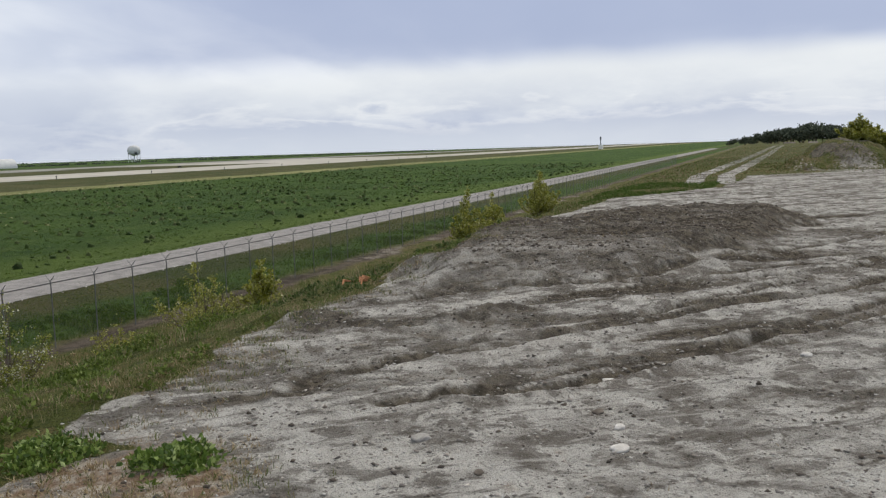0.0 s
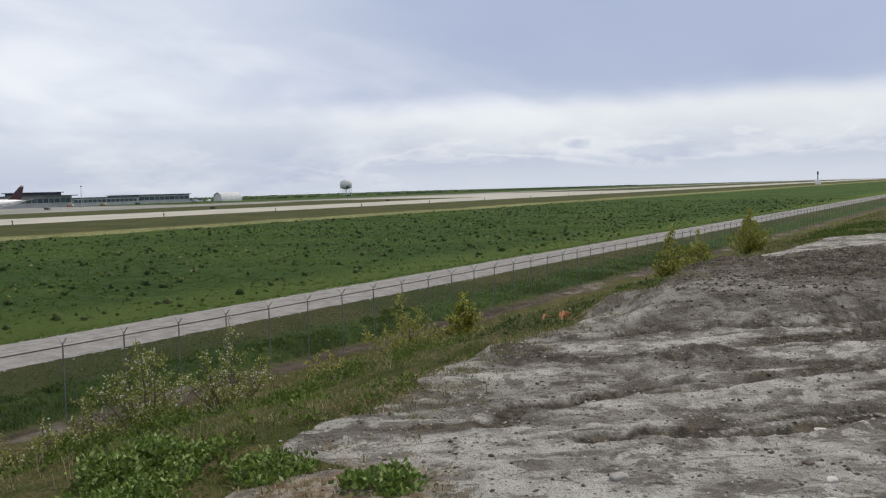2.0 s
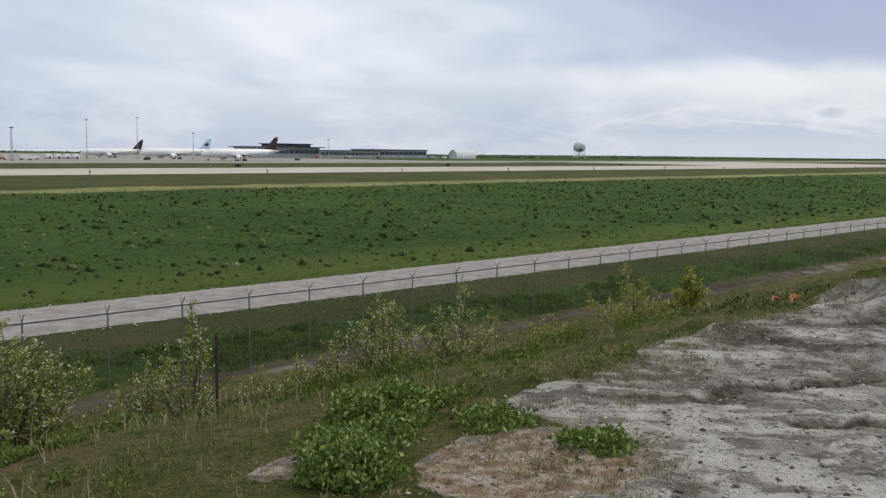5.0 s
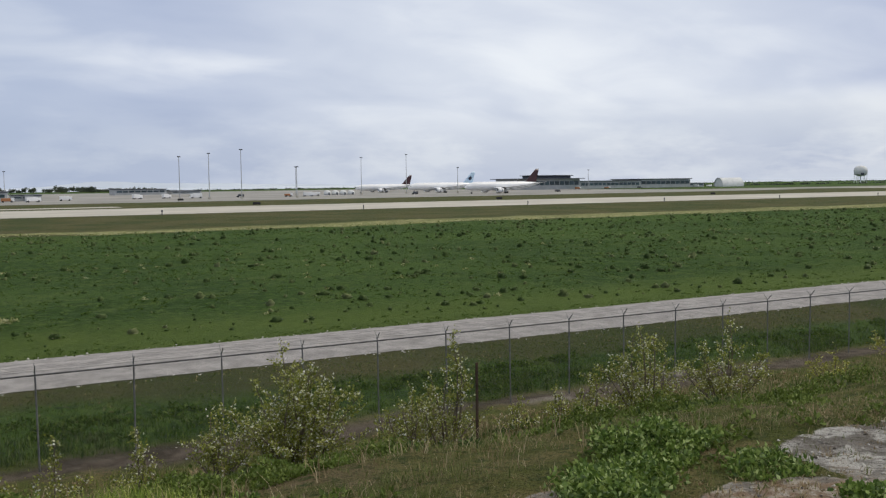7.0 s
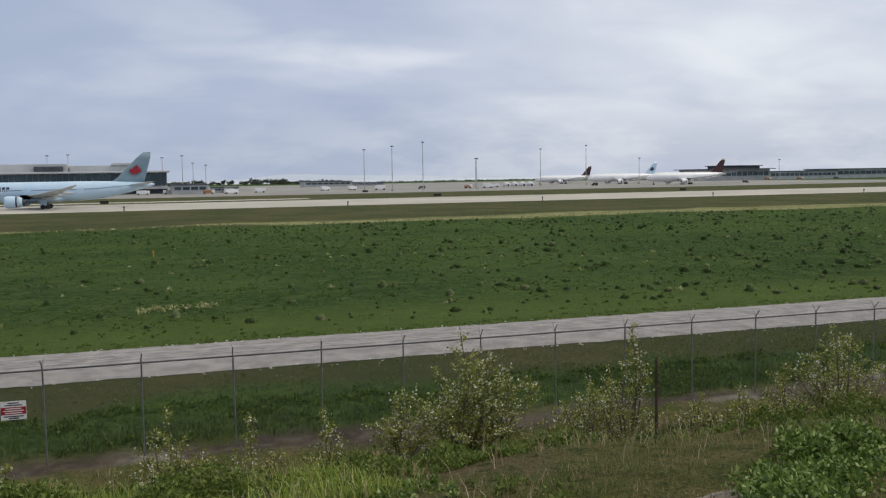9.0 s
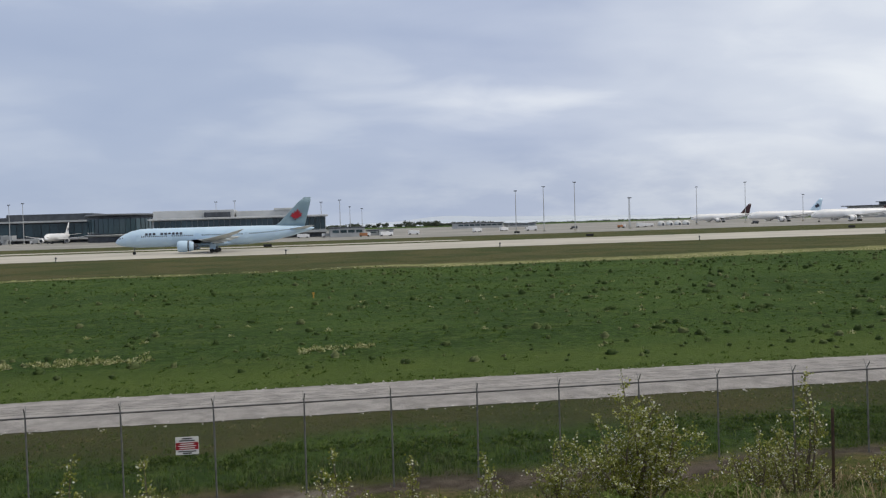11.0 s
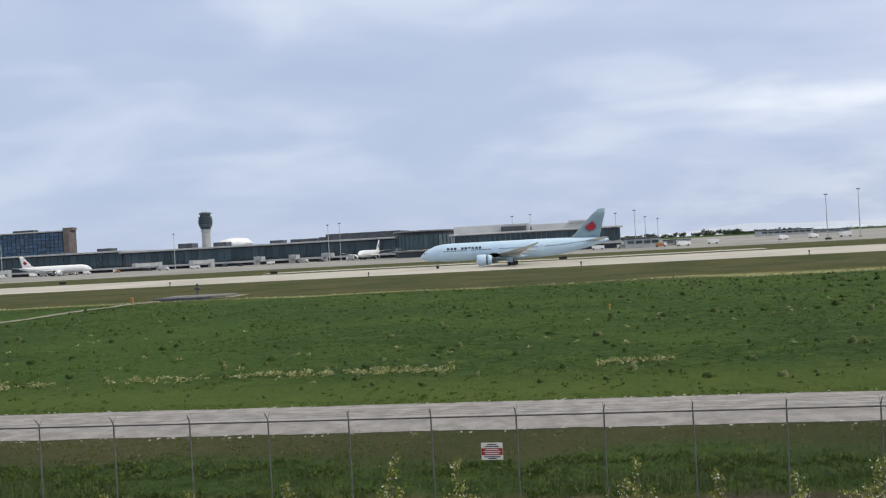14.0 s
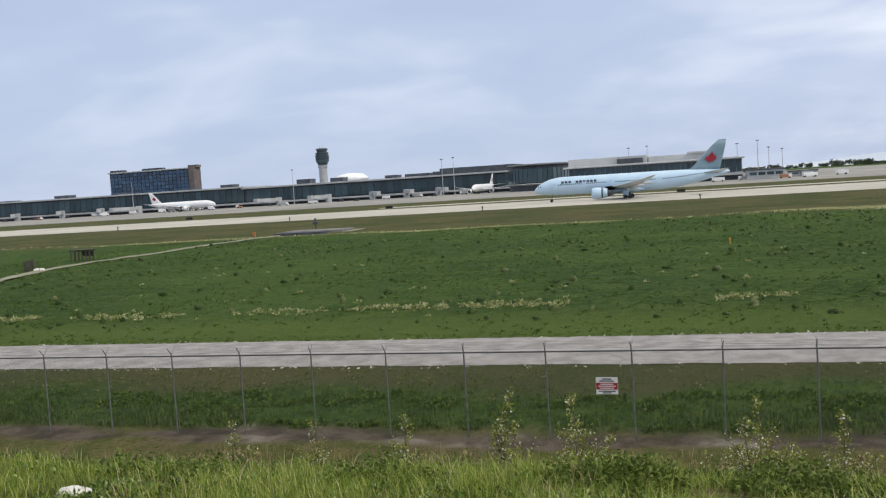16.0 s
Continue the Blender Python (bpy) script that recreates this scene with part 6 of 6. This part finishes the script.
rv = random.Random(21)
far_spots = [(-60 + 17 * k, 575 + (k * 7) % 25) for k in range(9)] + [(-620 + 21 * k, 690 + (k * 11) % 30) for k in range(22)]
spots = far_spots + [(44, 560), (56, 552), (120, 600), (140, 610), (155, 590), (186, 600), (214, 590), (226, 585), (240, 610), (306, 585), (420, 575), (560, 735), (600, 740), (640, 738), (720, 742), (745, 748)]
for k, (x, y) in enumerate(spots):
    kind = rv.random()
    if kind < 0.45:
        service_truck(x, y, rv.choice((0, 180, 20)), MAT_WHITE, rv.uniform(3.5, 6.5), rv.uniform(1.6, 2.6), "white airport service truck on the apron")
    elif kind < 0.7:
        service_truck(x, y, rv.choice((0, 180)), MAT_DARK, rv.uniform(2.5, 4), rv.uniform(0.9, 1.5), "dark baggage tractor with flat body on the apron", False)
    elif kind < 0.85:
        service_truck(x, y, rv.choice((0, 180)), MAT_ORANGE, rv.uniform(3, 5), rv.uniform(1.2, 2.0), "orange loading vehicle on the apron")
    else:
        service_truck(x, y, rv.choice((0, 180)), MAT_CLAD, rv.uniform(4, 7), rv.uniform(1.8, 2.8), "grey airport service truck on the apron")

for k in range(4):
    d = thing("storage_dome", "white rounded storage dome on the apron", "dome", (262.5 + 6.2 * k, 640, 0.92), group="white storage domes")
    smooth(part("shell", loft([[(r * math.cos(2 * math.pi * j / 16), 0.9 * r * math.sin(2 * math.pi * j / 16), z) for j in range(16)] for z, r in ((0, 2.7), (1.2, 2.8), (2.4, 2.3), (3.2, 1.3), (3.5, 0.15))]), MAT_FABRIC, d))
    part("doorway", box((0.4, -2.45, 0.9), (1.3, 0.5, 1.8), 0, 0.05), MAT_DARK, d)


# ---- airfield furniture ----
def runway_board(x, y, z=0.85):
    b = thing("runway_marker_board", "small black marker board on short legs", "marker", (x, y, z), group="runway marker boards")
    part("panel", box((0, 0, 0.75), (3.0, 0.3, 1.0), 0, 0.05), MAT_BLACK, b)
    for s in (-1, 1):
        part("leg", box((s * 1.1, 0, 0.15), (0.12, 0.12, 0.4)), MAT_DARK, b)


for x, y in ((-6.7, 357), (-120, 357), (118, 357), (230, 357), (123, 500), (-210, 357), (360, 357), (520, 357)):
    runway_board(x, y)


def edge_light(x, y):
    e = thing("edge_light", "short dark runway edge light post", "runway light", (x, y, float(height(x, y)) - 0.05), group="runway edge lights")
    part("stem", tube([(0, 0, 0), (0, 0, 1.1)], [0.14, 0.12], 6), MAT_DARK, e)
    part("lamp", tube([(0, 0, 1.05), (0, 0, 1.45)], [0.3, 0.22], 8), MAT_DARK, e)


for k in range(-5, 14):
    edge_light(0.7 + 60 * k, 262)

ym = thing("yellow_marker_post", "orange-yellow marker post standing in the field", "marker", (5.0, 115.1, float(height(5.0, 115.1)) - 0.05))
part("post", tube([(0, 0, 0), (0, 0, 0.55)], [0.08, 0.06], 8), MAT_YELLOW, ym)
part("cap", box((0, 0, 0.66), (0.26, 0.10, 0.28), 0, 0.03), MAT_YELLOW, ym)


def build_pad():
    z = float(height(-78, 187))
    p = thing("concrete_pad", "low weathered concrete pad in the grass", "pad", (-78, 187, z))
    part("slab", box((0, 0, 0.25), (14, 8, 0.65), 0.05, 0.05), MAT_OLD_CONCRETE, p)
    part("step", box((-1.5, -5.6, 0.15), (11, 2.6, 0.7), 0.05, 0.05), MAT_DARK, p, "dark edge step")
    part("gravel_margin", box((0, 1, 0.06), (17, 11, 0.12), 0.05, 0.03), MAT_PATH, p, "bare gravel margin")
    l = thing("pad_beacon", "short dark beacon post on a concrete pad", "beacon", (-82.5, 196.5, z + 0.1))
    part("post", tube([(0, 0, 0), (0, 0, 2.2)], [0.18, 0.14], 8), MAT_DARK, l)
    part("lamp", box((0, 0, 1.6), (1.3, 0.4, 0.5), 0, 0.08), MAT_DARK, l)
    part("top_lamp", tube([(0, 0, 2.1), (0, 0, 2.7)], [0.28, 0.2], 8), MAT_DARK, l)
    y = thing("yellow_cabinet", "small orange equipment cabinet beside a pad", "cabinet", (-91.5, 184, float(height(-91.5, 184))))
    part("body", box((0, 0, 0.45), (0.6, 0.5, 1.0), 0, 0.05), MAT_ORANGE, y)
    part("door", box((0, -0.26, 0.5), (0.45, 0.04, 0.7), 0, 0.01), MAT_ORANGE, y)


build_pad()


def build_shed():
    z = float(height(-97.5, 134))
    s = thing("timber_shelter", "dark weathered open timber shelter in the field", "shelter", (-97.5, 134, z), 8, size=0.68)
    for x in np.linspace(-2.4, 2.4, 6):
        part("post", box((x, -1.0, 1.2), (0.22, 0.22, 2.5), 0, 0.02), MAT_WOOD, s)
        part("post", box((x, 1.0, 1.2), (0.22, 0.22, 2.5), 0, 0.02), MAT_WOOD, s)
    part("roof_beam", box((0, -1.0, 2.5), (5.6, 0.3, 0.3), 0, 0.03), MAT_WOOD, s)
    part("roof_beam", box((0, 1.0, 2.5), (5.6, 0.3, 0.3), 0, 0.03), MAT_WOOD, s)
    part("roof", box((0.2, 0, 2.7), (5.4, 2.6, 0.14), 0, 0.03), MAT_WOOD, s)
    part("panel", box((0.9, 0.9, 1.6), (3.0, 0.1, 1.2), 0, 0.02), MAT_WOOD, s)
    t = thing("timber_post_stack", "dark timber posts beside pale stones", "posts", (-93.5, 116.5, float(height(-93.5, 116.5))))
    for k, x in enumerate((-0.9, -0.5, 0.0, 0.4)):
        part("post", box((x, 0.1 * k, 0.7), (0.25, 0.25, 1.6 + 0.15 * k), 0, 0.03), MAT_WOOD, t)
    for k, (x, y) in enumerate(((-92.0, 116.0), (-90.7, 115.5))):
        stone("boulder", x, y, 0.4, MAT_PALE_STONE, "white stone lying in the field grass", 30 + k, 0.8)


build_shed()


def ribbon(name, label, mat, pts, w, lift, n=60):
    """A narrow path laid on the ground along a line."""
    pts = np.array(pts, float)
    seg = np.concatenate([[0], np.cumsum(np.hypot(*np.diff(pts, axis=0).T))])
    t = np.linspace(0, seg[-1], n)
    x, y = np.interp(t, seg, pts[:, 0]), np.interp(t, seg, pts[:, 1])
    for _ in range(6):
        x[1:-1], y[1:-1] = (x[:-2] + 2 * x[1:-1] + x[2:]) / 4, (y[:-2] + 2 * y[1:-1] + y[2:]) / 4
    dx, dy = np.gradient(x), np.gradient(y)
    l = np.hypot(dx, dy)
    nx, ny = -dy / l, dx / l
    rows = []
    for s in (-0.5, -0.17, 0.17, 0.5):
        ww = w * s * (1 + 0.5 * fbm(t, t * 0 + 9 * s, 3, 2))
        px, py = x + nx * ww, y + ny * ww
        rows.append(np.stack([px, py, height(px, py) + lift - (0.05 if abs(s) > 0.4 else 0)], 1))
    verts = np.concatenate(rows)
    idx = np.arange(4 * n).reshape(4, n)
    faces = np.stack([idx[:-1, :-1].ravel(), idx[:-1, 1:].ravel(), idx[1:, 1:].ravel(), idx[1:, :-1].ravel()], 1)
    return tagged(arrays(name, verts, faces, mat), label, "path", kind="structure")


ribbon("dirt_path", "narrow pale dirt path across the field", MAT_PATH, [(-84, 182), (-87, 170), (-91, 140), (-92, 120), (-87, 102), (-80, 90), (-72, 75), (-66, 54)], 2.4, 0.16)
strip("taxiway_link", MAT_CONCRETE, "pale concrete taxiway link", 640, 960, 350, 505, 0.87, 40, 0.2)


# ---- trees and distance ----
def tree(x, y, z, h, w, seed, label="dark broad tree on the far skyline", group="far trees"):
    r = np.random.RandomState(seed)
    t = thing("tree", label, "tree", (x, y, z), group=group)
    bm = tube([(0, 0, -0.5), (0.05 * w, 0, h * 0.35), (0, 0, h * 0.8)], [0.035 * h, 0.025 * h, 0.006 * h], 6)
    for k in range(5):
        a = r.uniform(0, 6.28)
        add_tube(bm, [(0, 0, h * 0.35), (0.3 * w * math.cos(a), 0.3 * w * math.sin(a), h * r.uniform(0.55, 0.8))], [0.016 * h, 0.004 * h], 4)
    part("trunk", bm, MAT_BARK, t)
    k = 420
    lobes = r.randn(9, 3) * [0.26 * w, 0.26 * w, 0.13 * h] + [0, 0, 0.60 * h]
    c = lobes[r.randint(0, 9, k)]
    P = c + unit(r.randn(k, 3)) * r.uniform(0.4, 1.0, k)[:, None] ** 0.5 * [0.22 * w, 0.22 * w, 0.18 * h]
    P[:, 2] = np.maximum(P[:, 2], 0.1 * h)
    D = random_dirs(r, k)
    n = unit(np.cross(D, unit(r.randn(k, 3))))
    v, f = leaf_quads(P, D, n, 0.16 * w * r.uniform(0.6, 1.2, k), 0.10 * w * r.uniform(0.6, 1.2, k))
    arrays("crown", v, f, MAT_TREE, t)


rt = random.Random(31)
for k in range(64):
    yy = rt.uniform(-66, 24)
    hgt = float(np.interp(yy, [-62, -42, -24, 4, 24], [6.5, 9.0, 12.5, 7.0, 3.5])) * rt.uniform(0.75, 1.05)
    tree(600 + rt.uniform(-30, 60), yy, 4.2, hgt, hgt * rt.uniform(0.9, 1.5), 300 + k, "dark broad tree on the wooded rise", "trees on the rise")
for k in range(70):
    xx = rt.uniform(60, 330)
    hgt = (4.5 if xx > 225 else 6.5) * rt.uniform(0.6, 1.5)
    tree(xx, 1450 + rt.uniform(-60, 60), 0.8, hgt, 7 * rt.uniform(0.8, 1.6), 400 + k, "dark tree in the far line beyond the apron", "far line of trees")
for k in range(12):
    tree(rt.uniform(-10, 90), 1400 + rt.uniform(-60, 60), 0.8, rt.uniform(4, 8), rt.uniform(7, 12), 460 + k, "dark tree in the far line beyond the apron", "far line of trees")


def house(x, y, z, w, d, h, turn, wall, label):
    o = thing("house", label, "house", (x, y, z), turn, "far houses")
    part("wall", box((0, 0, h / 2), (w, d, h), 0, 0.05), wall, o)
    rf = loft([[(-w / 2 - .5, -d / 2 - .5, h), (-w / 2 - .5, d / 2 + .5, h), (-w / 2 - .5, 0, h + 0.35 * d)], [(w / 2 + .5, -d / 2 - .5, h), (w / 2 + .5, d / 2 + .5, h), (w / 2 + .5, 0, h + 0.35 * d)]])
    part("roof", rf, MAT_BROWN, o, "brown pitched roof")
    for s in (-0.25, 0.25):
        part("window", box((w * s, -d / 2 - 0.05, h * 0.55), (1.4, 0.2, 1.3)), MAT_WINDOW, o)
    part("door", box((0, -d / 2 - 0.05, 1.0), (1.0, 0.2, 2.0)), MAT_WOOD, o)


for k, (x, y, w, m) in enumerate(((560, -47, 7, MAT_WHITE), (565, -38, 5, MAT_CLAD), (560, -22, 4, MAT_WHITE), (565, -10, 5, MAT_CLAD), (555, -58, 9, MAT_BROWN))):
    house(x, y, float(height(x, y)) - 0.1, w, 5, 2.6, 80 + 5 * k, m, "small far house with a pitched roof")

# far shore: dark low vegetation, a strip of sea with painted glitter, pale hills with painted haze
def far_hedge(name, label, x0, x1, y, h, n, seed):
    r = np.random.RandomState(seed)
    x = r.uniform(x0, x1, n)
    yy = y + r.uniform(-25, 25, n)
    k = n * 10
    s = np.repeat(h * r.uniform(0.6, 1.3, n), 10)
    P = np.stack([np.repeat(x, 10), np.repeat(yy, 10), np.full(k, 0.6)], 1) + np.abs(r.randn(k, 3)) * [1, 1, 0.5] * s[:, None] * [1.5, 1.5, 0.7]
    D = random_dirs(r, k)
    nn = unit(np.cross(D, unit(r.randn(k, 3))))
    v, f = leaf_quads(P, D, nn, s * 1.6, s * 1.0)
    return tagged(arrays(name, v, f, MAT_TREE), label, "hedge", kind="stuff")


far_hedge("far_shore_scrub", "low dark scrub along the far shore", 300, 2600, 1550, 1.5, 900, 41)
far_hedge("far_field_scrub", "low dark scrub at the airfield's end", 830, 2400, 860, 1.6, 500, 42)
sea = strip("sea_water", MAT_WATER, "strip of sea beyond the airfield, sun glitter painted pale", -4700, 4700, 1700, 4700, 1.3, 200, 1.0)
strip("estuary_water", MAT_WATER, "strip of water beyond the runway's end, sun glitter painted pale", 2900, 4750, -150, 1700, 1.35, 200, 1.0)
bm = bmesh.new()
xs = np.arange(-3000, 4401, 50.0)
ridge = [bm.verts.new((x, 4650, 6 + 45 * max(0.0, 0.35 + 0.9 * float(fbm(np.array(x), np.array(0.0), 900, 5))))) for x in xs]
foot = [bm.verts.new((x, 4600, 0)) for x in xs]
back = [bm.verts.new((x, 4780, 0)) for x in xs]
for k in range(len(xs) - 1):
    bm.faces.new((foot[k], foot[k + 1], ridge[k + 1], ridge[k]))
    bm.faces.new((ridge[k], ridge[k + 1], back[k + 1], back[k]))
tagged(part("backdrop", bm, MAT_HILLS), "faint hills beyond the sea, haze painted as pale blue", "hills", kind="structure")
